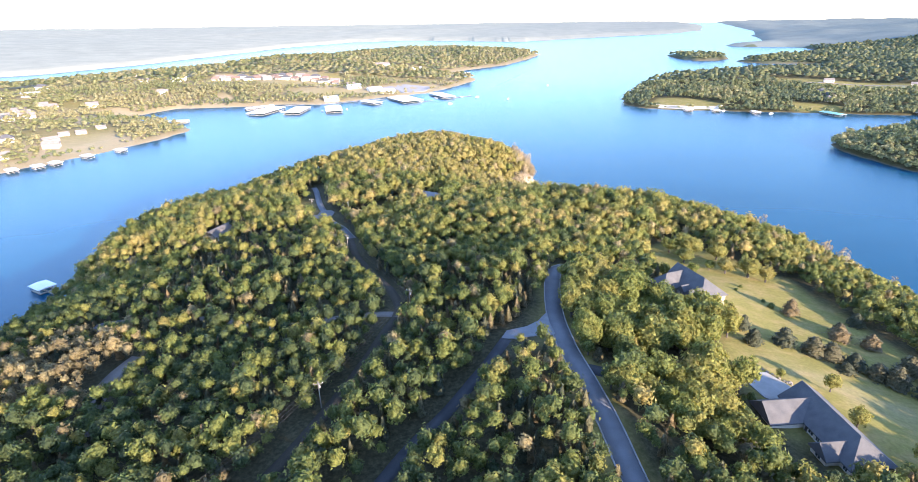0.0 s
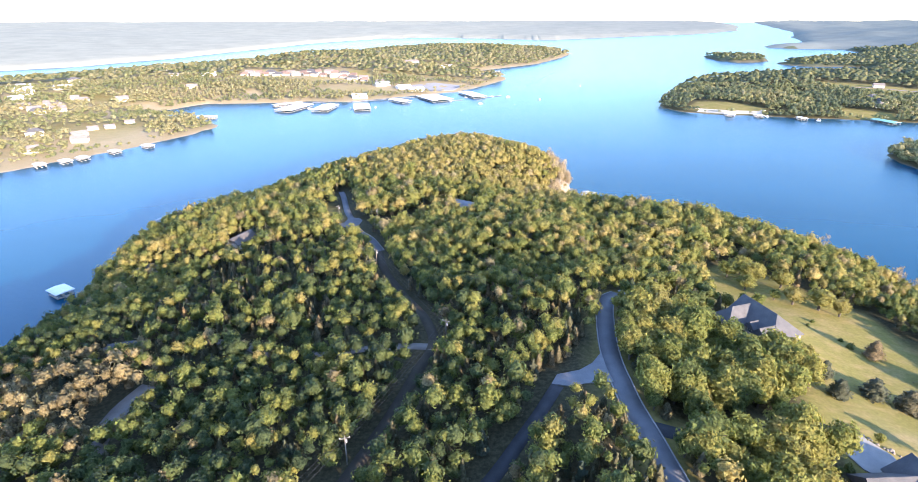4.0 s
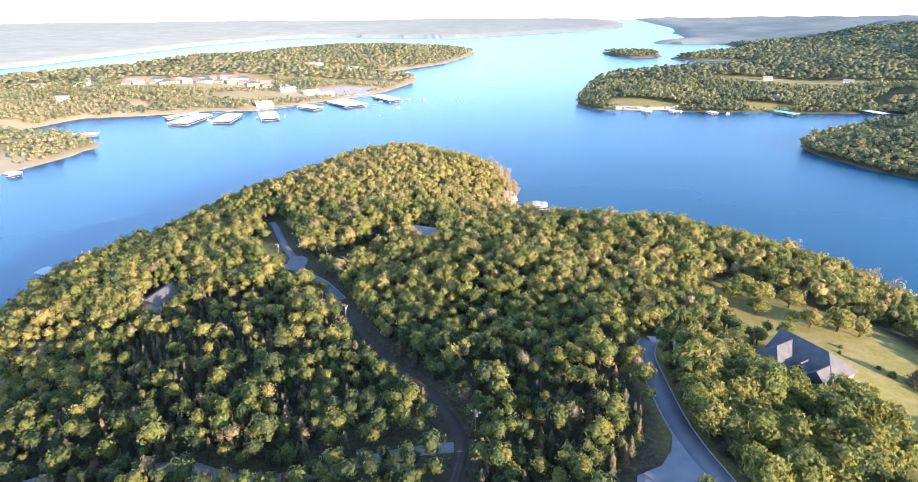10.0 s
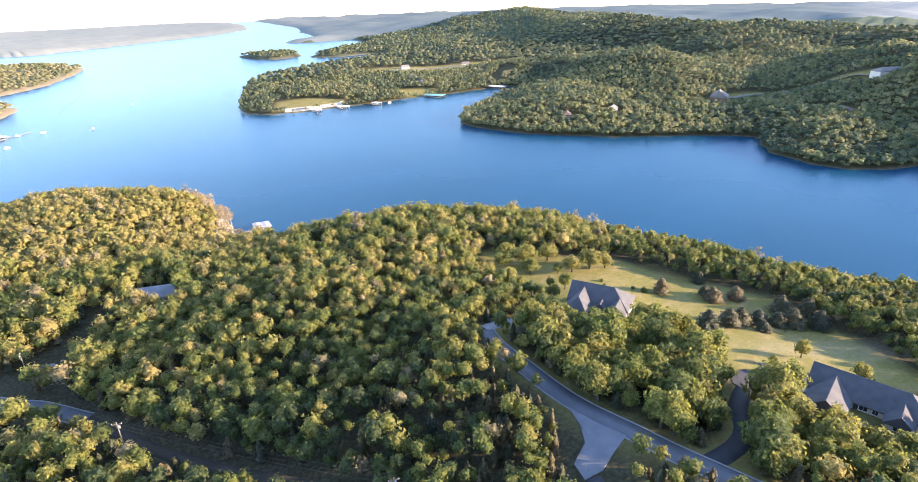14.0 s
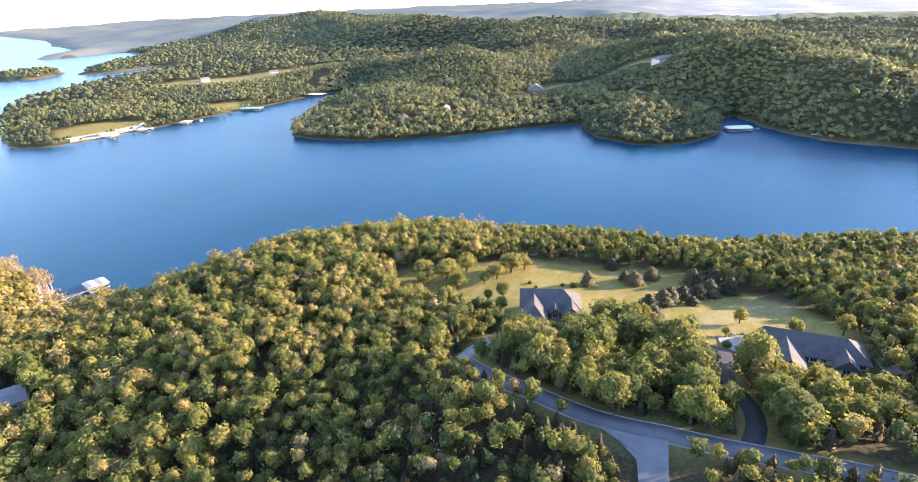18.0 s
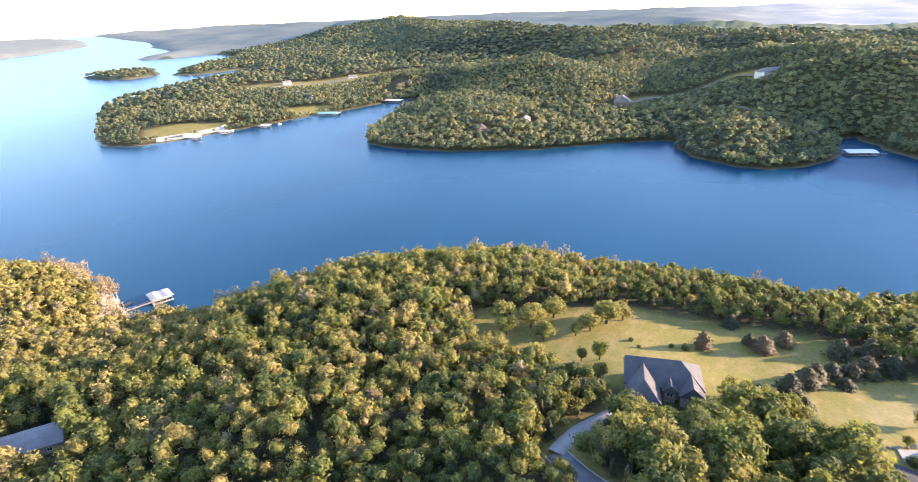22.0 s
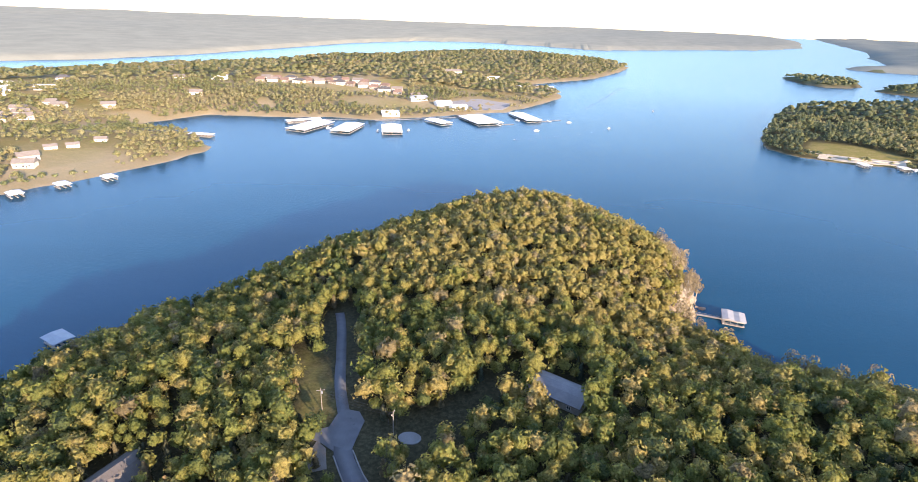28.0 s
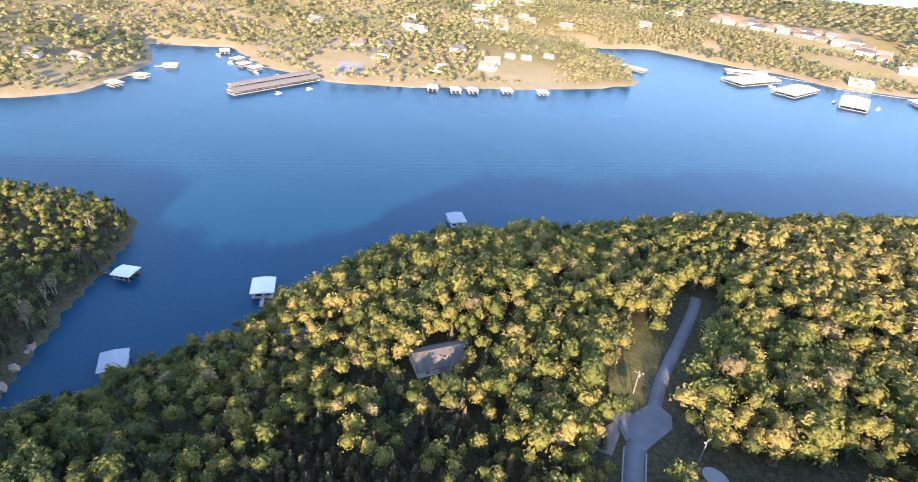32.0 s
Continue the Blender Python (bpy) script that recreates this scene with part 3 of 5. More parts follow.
def zones(x, y, land, d):
    """Grass, bare shore, and canopy seen from afar."""
    grass = np.clip(inside(x, y, LAWN) / 4 + 0.5, 0, 1)
    for c in LEFT_CLEAR + RIGHT_CLEAR:
        grass = np.maximum(grass, np.clip(inside(x, y, c) / 8 + 0.5, 0, 1))
    for line, wide in ((ROAD, 6.5), (DRIVE_TWO, 6.0), (DRIVE_ONE, 6)):
        grass = np.maximum(grass, 0.8 * np.clip((wide - near_line(x, y, line)) / 2, 0, 1))
    grass = np.maximum(grass, 0.7 * np.clip(inside(x, y, VERGE) / 3 + 0.5, 0, 1))
    # Left bank floor paled with grass and sand, partly to stand for haze.
    grass = np.where(land == 1, np.maximum(grass, 0.75), np.where((land == 3) & (np.hypot(x, y) < 1400), np.maximum(grass, 0.12), grass))
    bank = np.where(land == 1, 4.0, np.where(land == 0, np.where(x < -190, 1.0, 3.0), 1.6))
    cliff = (np.hypot(x - 57, y - 462) < 26) * 10.0
    shore = np.clip((bank + cliff - d) / 3, 0, 1)
    shore = np.maximum(shore, 0.6 * (land == 1) * np.clip((60 - d) / 20, 0, 1))
    shore = np.maximum(shore, (land == 1) * np.clip(0.42 + 0.3 * ripple(x, y, 130, 15), 0, 0.75))
    shore = np.maximum(shore, 0.22 * np.clip(inside(x, y, BARE_SOIL) / 4 + 0.4, 0, 1))
    shore = shore * np.where((x < -190) & (x > -470) & (y < 400), np.clip(d + 0.5, 0.15, 1), np.where(x > 390, 0.45, 1))
    canopy = np.clip((np.hypot(x, y) - 1500) / 400, 0, 1) * (d > 6) * (1 - grass)
    return grass, shore, canopy


def sheet(name, verts, quads, mat, parent=None):
    me = bpy.data.meshes.new(name)
    verts, quads = np.asarray(verts, np.float32), np.asarray(quads, np.int32)
    me.vertices.add(len(verts))
    me.vertices.foreach_set("co", verts.ravel())
    k = quads.shape[1]
    me.loops.add(quads.size)
    me.loops.foreach_set("vertex_index", quads.ravel())
    me.polygons.add(len(quads))
    me.polygons.foreach_set("loop_start", np.arange(0, quads.size, k, dtype=np.int32))
    me.update(calc_edges=True)
    me.materials.append(mat)
    ob = new(name, me)
    ob.parent = parent
    return ob


def smooth(ob):
    ob.data.polygons.foreach_set("use_smooth", np.ones(len(ob.data.polygons), bool))
    return ob


def build_ground():
    nx, ny = len(GX), len(GY)
    i = np.arange(nx * ny).reshape(nx, ny)
    quads = np.stack([i[:-1, :-1], i[1:, :-1], i[1:, 1:], i[:-1, 1:]], -1).reshape(-1, 4)
    x, y = mx.ravel(), my.ravel()
    g, s, c = zones(x, y, gland.ravel(), gshore.ravel())
    lift = c * np.where((gland.ravel() == 2) | (np.hypot(x, y) > 2300), 5, 5 + 4 * ripple(x, y, 60, 12))
    pts = np.stack([x, y, gz.ravel() + lift], 1)
    mid = pts[quads].mean(1)
    reach = np.hypot(mid[:, 0], mid[:, 1])
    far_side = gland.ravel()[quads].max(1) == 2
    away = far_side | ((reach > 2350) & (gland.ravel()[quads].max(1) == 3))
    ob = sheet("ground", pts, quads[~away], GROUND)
    at = ob.data.color_attributes.new("zone", "FLOAT_COLOR", "POINT")
    at.data.foreach_set("color", np.stack([g, s, c, np.ones_like(g)], 1).astype(np.float32).ravel())
    tagged(smooth(ob), "wooded hilly ground with grass, leaf litter and rocky lake banks", "ground", kind="structure")
    tagged(smooth(sheet("backdrop", pts, quads[away], HAZE)), "pale hills and blue ridges with evening haze painted in", "distant hills", kind="structure")
    lake = sheet("water", [(-4990, -900, 0), (4990, -900, 0), (4990, 4990, 0), (-4990, 4990, 0)], [(0, 1, 2, 3)], WATER)
    tagged(lake, "deep blue lake water with fine ripples", "water", kind="structure")


build_ground()


def ground_z(x, y):
    """The sheet's height at one or many places."""
    x, y = np.atleast_1d(np.asarray(x, float)), np.atleast_1d(np.asarray(y, float))
    i = np.clip(np.searchsorted(GX, x) - 1, 0, len(GX) - 2)
    j = np.clip(np.searchsorted(GY, y) - 1, 0, len(GY) - 2)
    u, v = (x - GX[i]) / (GX[i + 1] - GX[i]), (y - GY[j]) / (GY[j + 1] - GY[j])
    return (gz[i, j] * (1 - u) * (1 - v) + gz[i + 1, j] * u * (1 - v) + gz[i, j + 1] * (1 - u) * v + gz[i + 1, j + 1] * u * v)


def gz1(x, y):
    return float(ground_z(x, y)[0])

# ---- trees ----
ICO_V = np.array([(0, 0, -1), (0.72, -0.53, -0.45), (-0.28, -0.85, -0.45), (-0.89, 0, -0.45), (-0.28, 0.85, -0.45), (0.72, 0.53, -0.45),
                  (0.28, -0.85, 0.45), (-0.72, -0.53, 0.45), (-0.72, 0.53, 0.45), (0.28, 0.85, 0.45), (0.89, 0, 0.45), (0, 0, 1)])
ICO_F = np.array([(1, 5, 10), (2, 1, 6), (3, 2, 7), (4, 3, 8), (5, 4, 9), (1, 10, 6),
                  (2, 6, 7), (3, 7, 8), (4, 8, 9), (5, 9, 10), (6, 10, 11), (7, 6, 11), (8, 7, 11), (9, 8, 11), (10, 9, 11)])


def leaf_sprays(rng, centres, normals, size):
    """Small pointed leaf sprays at given places, facing roughly along the normals."""
    n = len(centres)
    nrm = normals + rng.normal(0, 0.5, (n, 3))
    nrm /= np.linalg.norm(nrm, axis=1)[:, None]
    u = np.cross(nrm, rng.normal(0, 1, (n, 3)))
    u /= np.linalg.norm(u, axis=1)[:, None]
    v = np.cross(nrm, u)
    s = size * rng.uniform(0.6, 1.35, (n, 1))
    a, b = s * rng.uniform(0.8, 1.2, (n, 1)), s * rng.uniform(0.55, 0.9, (n, 1))
    off = [u * a + v * b * 0.4, -u * a * rng.uniform(0.5, 1, (n, 1)) + v * b, -v * b * rng.uniform(0.7, 1.2, (n, 1))]
    return np.stack([centres + o for o in off], 1).reshape(-1, 3), np.arange(3 * n).reshape(n, 3)


def crown_shape(seed, around, rings, sprays, size, kind="oak"):
    """A crown of one metre radius standing on its trunk foot, about 3.2 m tall: a knobbly leaf mass of many bulges, and loose leaf sprays over it."""
    rng = np.random.RandomState(seed)
    if kind == "cedar":
        def reach(ang, h):
            return (1 - h) ** 0.62 * (1 + 0.15 * np.sin(ang * 3 + h * 9 + seed) + 0.12 * np.sin(ang * 5 - h * 17))
        h = np.repeat(np.linspace(0.0, 0.9, rings), around)
        ang = np.tile(np.arange(around) * 2 * np.pi / around, rings) + h * 2
        rad = reach(ang, h) * rng.uniform(0.8, 1.12, len(h)) * 0.9
        v = np.stack([rad * np.cos(ang), rad * np.sin(ang), 0.4 + h * 2.8 + rng.uniform(-0.1, 0.1, len(h))], 1)
        v = np.concatenate([v[::-1], [(0, 0, 3.25)]])
        v = np.concatenate([v[-1:], v[:-1]])
        h, ang = rng.beta(1.1, 1.6, sprays), rng.uniform(0, 2 * np.pi, sprays)
        rad = reach(ang, h) * rng.uniform(0.85, 1.15, sprays)
        c = np.stack([rad * np.cos(ang), rad * np.sin(ang), 0.35 + h * 2.95], 1)
        d = np.stack([np.cos(ang), np.sin(ang), 0.5 + 0 * ang], 1)
    else:
        lobes = rng.randint(15, 22)
        lc = rng.normal(0, 1, (lobes, 3))
        lc[:, 2] = np.abs(lc[:, 2]) * 1.1 - 0.25
        lc /= np.linalg.norm(lc, axis=1)[:, None]
        lc *= rng.uniform(0.52, 0.8, (lobes, 1))
        lr = rng.uniform(0.2, 0.38, lobes)

        def reach(d):
            b = d @ lc.T
            disc = b * b - (lc ** 2).sum(1) + lr ** 2
            return np.maximum(np.where(disc > 0, b + np.sqrt(np.maximum(disc, 0)), 0).max(1), 0.56)
        th = np.repeat(np.linspace(0.38, 1.95, rings) if rings > 3 else np.linspace(0.62, 1.72, rings), around) + rng.uniform(-0.07, 0.07, rings * around)
        ang = np.tile(np.arange(around) * 2 * np.pi / around, rings) + np.repeat(np.arange(rings) % 2, around) * np.pi / around
        ang = ang + rng.uniform(-0.1, 0.1, len(ang))
        d = np.stack([np.sin(th) * np.cos(ang), np.sin(th) * np.sin(ang), np.cos(th)], 1)
        d = np.concatenate([[(0, 0, 1.0)], d])
        v = d * (reach(d) * rng.uniform(0.86, 1.0, len(d)))[:, None] * (0.9 if sprays else 1.0)
        v = v * (1, 1, 1.05) + (0, 0, 1.85)
        d = rng.normal(0, 1, (sprays, 3))
        d[:, 2] += 0.4
        d /= np.linalg.norm(d, axis=1)[:, None]
        c = d * (reach(d) * rng.uniform(0.9, 1.12, sprays))[:, None] * (1, 1, 1.05) + (0, 0, 1.85)
    f = [(0, 1 + k, 1 + (k + 1) % around) for k in range(around)]
    for r in range(rings - 1):
        for k in range(around):
            p, q = 1 + r * around + k, 1 + r * around + (k + 1) % around
            f += [(p, p + around, q + around), (p, q + around, q)]
    if not sprays:
        return v, np.array(f)
    lv, lf = leaf_sprays(rng, c, d, size)
    return np.concatenate([v, lv]), np.concatenate([np.array(f), lf + len(v)])


def tube(points, radii, sides=6):
    """A tapered round limb along points."""
    pts, vs, fs = [Vector(p) for p in points], [], []
    for k, (p, r) in enumerate(zip(pts, radii)):
        d = (pts[min(k + 1, len(pts) - 1)] - pts[max(k - 1, 0)]).normalized()
        u = d.orthogonal().normalized()
        w = d.cross(u)
        for s in range(sides):
            a = 2 * math.pi * s / sides
            vs.append(tuple(p + r * (math.cos(a) * u + math.sin(a) * w)))
    for k in range(len(pts) - 1):
        for s in range(sides):
            a, b = k * sides + s, k * sides + (s + 1) % sides
            fs.append((a, b, b + sides, a + sides))
    return vs, fs


def stuff(name, mat, label, category, spots, shapes):
    """Many crowns in one sheet of kind stuff. spots: rows of x, y, z, radius, height factor, turn, tint, shape."""
    allv, allf, allt, n = [], [], [], 0
    spots = np.asarray(spots)
    for k, (v, f) in enumerate(shapes):
        mine = spots[spots[:, 7] == k]
        if not len(mine):
            continue
        cs, sn = np.cos(mine[:, 5])[:, None], np.sin(mine[:, 5])[:, None]
        x = (v[None, :, 0] * cs - v[None, :, 1] * sn) * mine[:, 3:4] + mine[:, 0:1]
        y = (v[None, :, 0] * sn + v[None, :, 1] * cs) * mine[:, 3:4] + mine[:, 1:2]
        z = v[None, :, 2] * (mine[:, 3:4] * mine[:, 4:5]) + mine[:, 2:3]
        allv.append(np.stack([x, y, z], -1).reshape(-1, 3))
        allf.append((f[None] + (np.arange(len(mine)) * len(v))[:, None, None]).reshape(-1, 3) + n)
        allt.append(np.repeat(mine[:, 6], len(v)))
        n += len(mine) * len(v)
    ob = smooth(sheet(name, np.concatenate(allv), np.concatenate(allf), mat))
    at = ob.data.attributes.new("tint", "FLOAT", "POINT")
    at.data.foreach_set("value", np.concatenate(allt).astype(np.float32))
    return tagged(ob, label, category, kind="stuff")


def scatter(x0, x1, y0, y1, step, seed, jitter=0.42):
    rng = np.random.RandomState(seed)
    xs, ys = np.meshgrid(np.arange(x0, x1, step), np.arange(y0, y1, step * 0.87), indexing="ij")
    xs = xs + (np.arange(xs.shape[1]) % 2)[None] * step / 2
    x = xs.ravel() + rng.uniform(-jitter, jitter, xs.size) * step
    y = ys.ravel() + rng.uniform(-jitter, jitter, xs.size) * step
    return x, y, rng


def shapes(first, count, around, rings, sprays=0, size=0.1, kind="oak"):
    return [crown_shape(first + k, around, rings, sprays, size, kind) for k in range(count)]


HOUSE_SPOTS = [(88, 194, 16.5), (82, 196, 12), (89, 116, 17), (82, 106, 12), (-17, 348, 9.5), (-14, 337, 6.0), (-135, 294, 7.5), (-131, 284, 4), (-129, 180, 5), (-61.5, 318, 6)]


def home_clear(x, y):
    """Metres of free room round roads, lawns and houses (negative: no tree stands here)."""
    room = np.minimum(near_line(x, y, ROAD) - np.where(y > 174, 3.2, 4.6), near_line(x, y, LANE_ALL) - np.where(y > 285, 6.8, 4.1))
    room = np.minimum(room, near_line(x, y, LANE_SIDE) - 4.3)
    room = np.minimum(room, near_line(x, y, LANE_CROSS) - 2.2)
    room = np.minimum(room, np.minimum(near_line(x, y, DRIVE_TWO) - 4.5, near_line(x, y, DRIVE_ONE) - 4))
    room = np.minimum(room, -inside(x, y, LAWN) - 1)
    room = np.minimum(room, -inside(x, y, GLADE) - 1.5)
    room = np.minimum(room, -inside(x, y, YARD_SW))
    room = np.minimum(room, -inside(x, y, VERGE))
    room = np.minimum(room, -inside(x, y, [(71, 133), (75, 145), (88, 145), (88, 130)]))
    room = np.minimum(room, -inside(x, y, [(30, 165), (30, 147), (22, 145.5), (15, 140), (10, 144), (11, 150), (18, 154.5), (24, 160), (27, 165)]) - 2.8)
    for hx, hy, r in HOUSE_SPOTS:
        room = np.minimum(room, np.hypot(x - hx, y - hy) - r)
    return room


def plant_home():
    x, y, rng = scatter(-450, 300, -25, 612, 3.25, 21)
    _, land, d = heights(x, y)
    keep = (land == 0) & (d > 0.8) & (home_clear(x, y) > 0) & (rng.uniform(0, 1, len(x)) > np.where((np.abs(x - 62) < 22) & (np.abs(y - 130) < 36), 0.42, np.where(y > 255, 0.16, 0.06)))
    x, y, d = x[keep], y[keep], d[keep]
    hard = np.hypot(x - 60, y - 455) < 22
    x, y, d = x[~(hard & (d < 9))], y[~(hard & (d < 9))], d[~(hard & (d < 9))]
    z = ground_z(x, y)
    n = len(x)
    mood = ripple(x, y, 70, 31) * 0.5 + ripple(x, y, 25, 32) * 0.3
    tip = np.clip((y - 372 + 0.25 * x) / 40, 0, 1) * np.clip((x + 130) / 40, 0, 1)
    tan = np.exp(-(((x + 128) / 26) ** 2 + ((y - 150) / 30) ** 2))
    # Tint also carries light: golden sunlit point and north, shaded green west slope.
    tint = np.clip(rng.normal(0.47, 0.2, n) + 0.16 * mood - 0.13 * np.clip((20 - x) / 40, 0, 1) * np.clip((250 - y) / 50, 0, 1) + 0.36 * tip + 0.16 * np.clip((y - 200) / 60, 0, 1) + 0.15 * tan, 0.02, 0.98)
    tint = tint + 0.4 * tip * (0.74 - tint)
    pine = np.exp(-(((x + 100) / 42) ** 2 + ((y - 240) / 50) ** 2)) * 0.7 + 0.16 + 0.25 * (d < 12) + 0.3 * np.exp(-(((x - 15) / 30) ** 2 + ((y - 175) / 30) ** 2)) + 0.35 * np.exp(-(((x - 16) / 14) ** 2 + ((y - 112) / 26) ** 2))
    cedar = rng.uniform(0, 1, n) < pine * (1 - 0.7 * tip)
    rad = np.where(cedar, rng.uniform(1.2, 1.9, n), (1.35 + 2.9 * rng.beta(1.15, 2.9, n)) * (1 + 0.3 * np.clip((y - 235) / 60, 0, 1))) * np.where(d < 8, 0.8, 1) * np.where(x < -226, 0.85, 1)
    tall = np.where(cedar, rng.uniform(1.05, 1.5, n), rng.uniform(0.84, 1.12, n))
    top = rng.uniform(3.2, 8.6, n) + 1.0 * rad
    top = top * np.clip(0.62 + home_clear(x, y) / 16, 0.62, 1)
    top = top * np.where(d < 8, 0.75, 1) * np.where((np.abs(x - 85) < 50) & (np.abs(y - 402) < 32), 0.66, 1)
    tint = np.where(cedar, np.clip(rng.normal(0.52, 0.26, n), 0, 1), tint)
    near = (np.hypot(x + 20, y - 90) < 170) | (np.hypot(x + 25, y - 160) < 150)
    z = z + np.where(cedar, 0, np.maximum(top - 2.9 * rad * tall, -0.3 * rad))
    rows = np.stack([x, y, z, rad, tall, rng.uniform(0, 6.28, n), tint, rng.randint(0, 8, n)], 1)
    # trees of their own round the two houses
    far = np.hypot(x - 72, (y - 150) * 0.75)
    own = np.zeros(n, bool)
    own[np.argsort(far)[:260]] = True
    rows[own & ~cedar, 3] *= 1.55
    rows[own & ~cedar, 4] *= 0.78
    rows[own & cedar, 4] *= 0.8
    bare = ~cedar & ~own & ((rng.uniform(0, 1, n) < 1.5 * tan - 0.3) | (rng.uniform(0, 1, n) < 0.03 + 0.05 * tip))
    return rows, cedar, near, own, bare


home_rows, home_cedar, home_near, home_own, home_bare = plant_home()
own_rows, own_cedar = home_rows[home_own], home_cedar[home_own]
tan_rows = home_rows[home_bare]
stuff("budding_woodland", TAN, "pale tan oaks not yet in full leaf among green ones", "woodland", tan_rows, shapes(150, 8, 6, 3, 90, 0.165))
rest = ~home_own & ~home_bare
home_rows, home_cedar, home_near = home_rows[rest], home_cedar[rest], home_near[rest]
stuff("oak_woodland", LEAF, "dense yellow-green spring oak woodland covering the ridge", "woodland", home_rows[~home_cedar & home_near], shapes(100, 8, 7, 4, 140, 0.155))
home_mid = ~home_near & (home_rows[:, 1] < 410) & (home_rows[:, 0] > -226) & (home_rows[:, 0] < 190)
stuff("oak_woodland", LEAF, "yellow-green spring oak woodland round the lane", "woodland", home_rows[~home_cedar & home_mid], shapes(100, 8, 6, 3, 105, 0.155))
stuff("oak_woodland", LEAF, "golden oak woodland down to the shore, tint warmed for sunlight", "woodland", home_rows[~home_cedar & ~home_mid & ~home_near], shapes(100, 8, 5, 3, 28, 0.26))
stuff("cedar_woodland", CEDAR, "dark olive cedar trees scattered through the woodland", "woodland", home_rows[home_cedar], shapes(200, 8, 5, 4, 34, 0.25, "cedar"))


def plant_far():
    x, y, rng = scatter(-1100, 1250, -120, 1150, 6.2, 51)
    r = np.hypot(x, y)
    _, land, d = heights(x, y)
    ok = ((land == 1) | (land == 3)) & (d > 0.4 + 4 * (land == 1)) & (r < 1180) & (rng.uniform(0, 1, len(x)) > np.where(land == 1, 0.14, 0.05))
    for c in LEFT_CLEAR + RIGHT_CLEAR:
        ok &= inside(x, y, c) < -2
    ok &= ~((ripple(x, y, 85, 81) > 0.62) & (land == 3) & (y > 700))
    ok &= ~((ripple(x, y, 75, 82) > 0.66) & (land == 1))
    ok &= ~((land == 1) & (x < -425) & (y < 860) & (rng.uniform(0, 1, len(x)) < 0.38 + 0.35 * ripple(x, y, 110, 83)))
    x, y, land = x[ok], y[ok], land[ok]
    # a close row of trees along the water's edge
    ex, ey, _ = scatter(380, 700, -120, 1000, 4.6, 53)
    _, el, ed = heights(ex, ey)
    row = (el == 3) & (ed > 0.2) & (ed < 8)
    for c in RIGHT_CLEAR:
        row &= inside(ex, ey, c) < -2
    x, y, land = np.concatenate([x, ex[row]]), np.concatenate([y, ey[row]]), np.concatenate([land, el[row]])
    n = len(x)
    # The left bank's raised tint paints in more of the pale haze.
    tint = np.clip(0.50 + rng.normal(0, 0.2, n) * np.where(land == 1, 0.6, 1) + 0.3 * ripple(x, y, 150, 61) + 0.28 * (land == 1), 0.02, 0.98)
    rows = np.stack([x, y, ground_z(x, y) - 0.5, (2.9 + 3.0 * rng.beta(1.5, 2.4, n)) * np.where(land == 1, 0.9, 1), rng.uniform(0.6, 0.9, n), rng.uniform(0, 6.28, n), tint, rng.randint(0, 5, n)], 1)
    close = ((land == 1) & (x > -780) & (y < 900)) | ((land == 3) & (np.hypot(x, y) < 780))
    stuff("far_shore_woodland", HAZED_LEAF, "olive spring woodland on the opposite banks, paled for haze", "woodland", rows[close], shapes(300, 5, 6, 3, 20, 0.27))
    stuff("far_shore_woodland", HAZED_LEAF, "mixed green spring woodland on the far shores", "woodland", rows[~close], shapes(300, 5, 5, 2, 6, 0.36))
    x, y, rng = scatter(-1100, 2000, -250, 2350, 12.5, 71)
    r = np.hypot(x, y)
    _, land, d = heights(x, y)
    ok = (land > 0) & (d > 7) & (r >= 1180) & (r < 2350) & (land != 2) & (y > -0.08 * x - 160) & (rng.uniform(0, 1, len(x)) > 0.08)
    for c in LEFT_CLEAR + RIGHT_CLEAR:
        ok &= inside(x, y, c) < -2
    x, y, land = x[ok], y[ok], land[ok]
    n = len(x)
    # Tint raised on the left land again, as painted haze.
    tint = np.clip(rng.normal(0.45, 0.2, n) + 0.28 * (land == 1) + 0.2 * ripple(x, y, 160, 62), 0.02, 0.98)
    rows = np.stack([x, y, ground_z(x, y) - 1, rng.uniform(6.5, 10, n), rng.uniform(0.36, 0.56, n), rng.uniform(0, 6.28, n), tint, rng.randint(0, 5, n)], 1)
    stuff("distant_woodland", HAZED_LEAF, "distant green wooded hills beyond the lake", "woodland", rows, shapes(400, 5, 5, 2))


plant_far()


# ---- single trees ----
def part(name, bm, material, parent, label=""):
    """One mesh from a bmesh (or from vertices and faces), under a thing or a part."""
    me = bpy.data.meshes.new(name)
    if isinstance(bm, bmesh.types.BMesh):
        bm.to_mesh(me)
        bm.free()
    else:
        me.from_pydata([tuple(v) for v in bm[0]], [], [tuple(f) for f in bm[1]])
    me.materials.append(material)
    ob = new(name, me)
    ob.parent = parent
    return tagged(ob, label)


def thing(name, label, category, m=None, group=""):
    ob = tagged(new(name), label, category, group)
    if m is not None:
        ob.matrix_world = m
    return ob


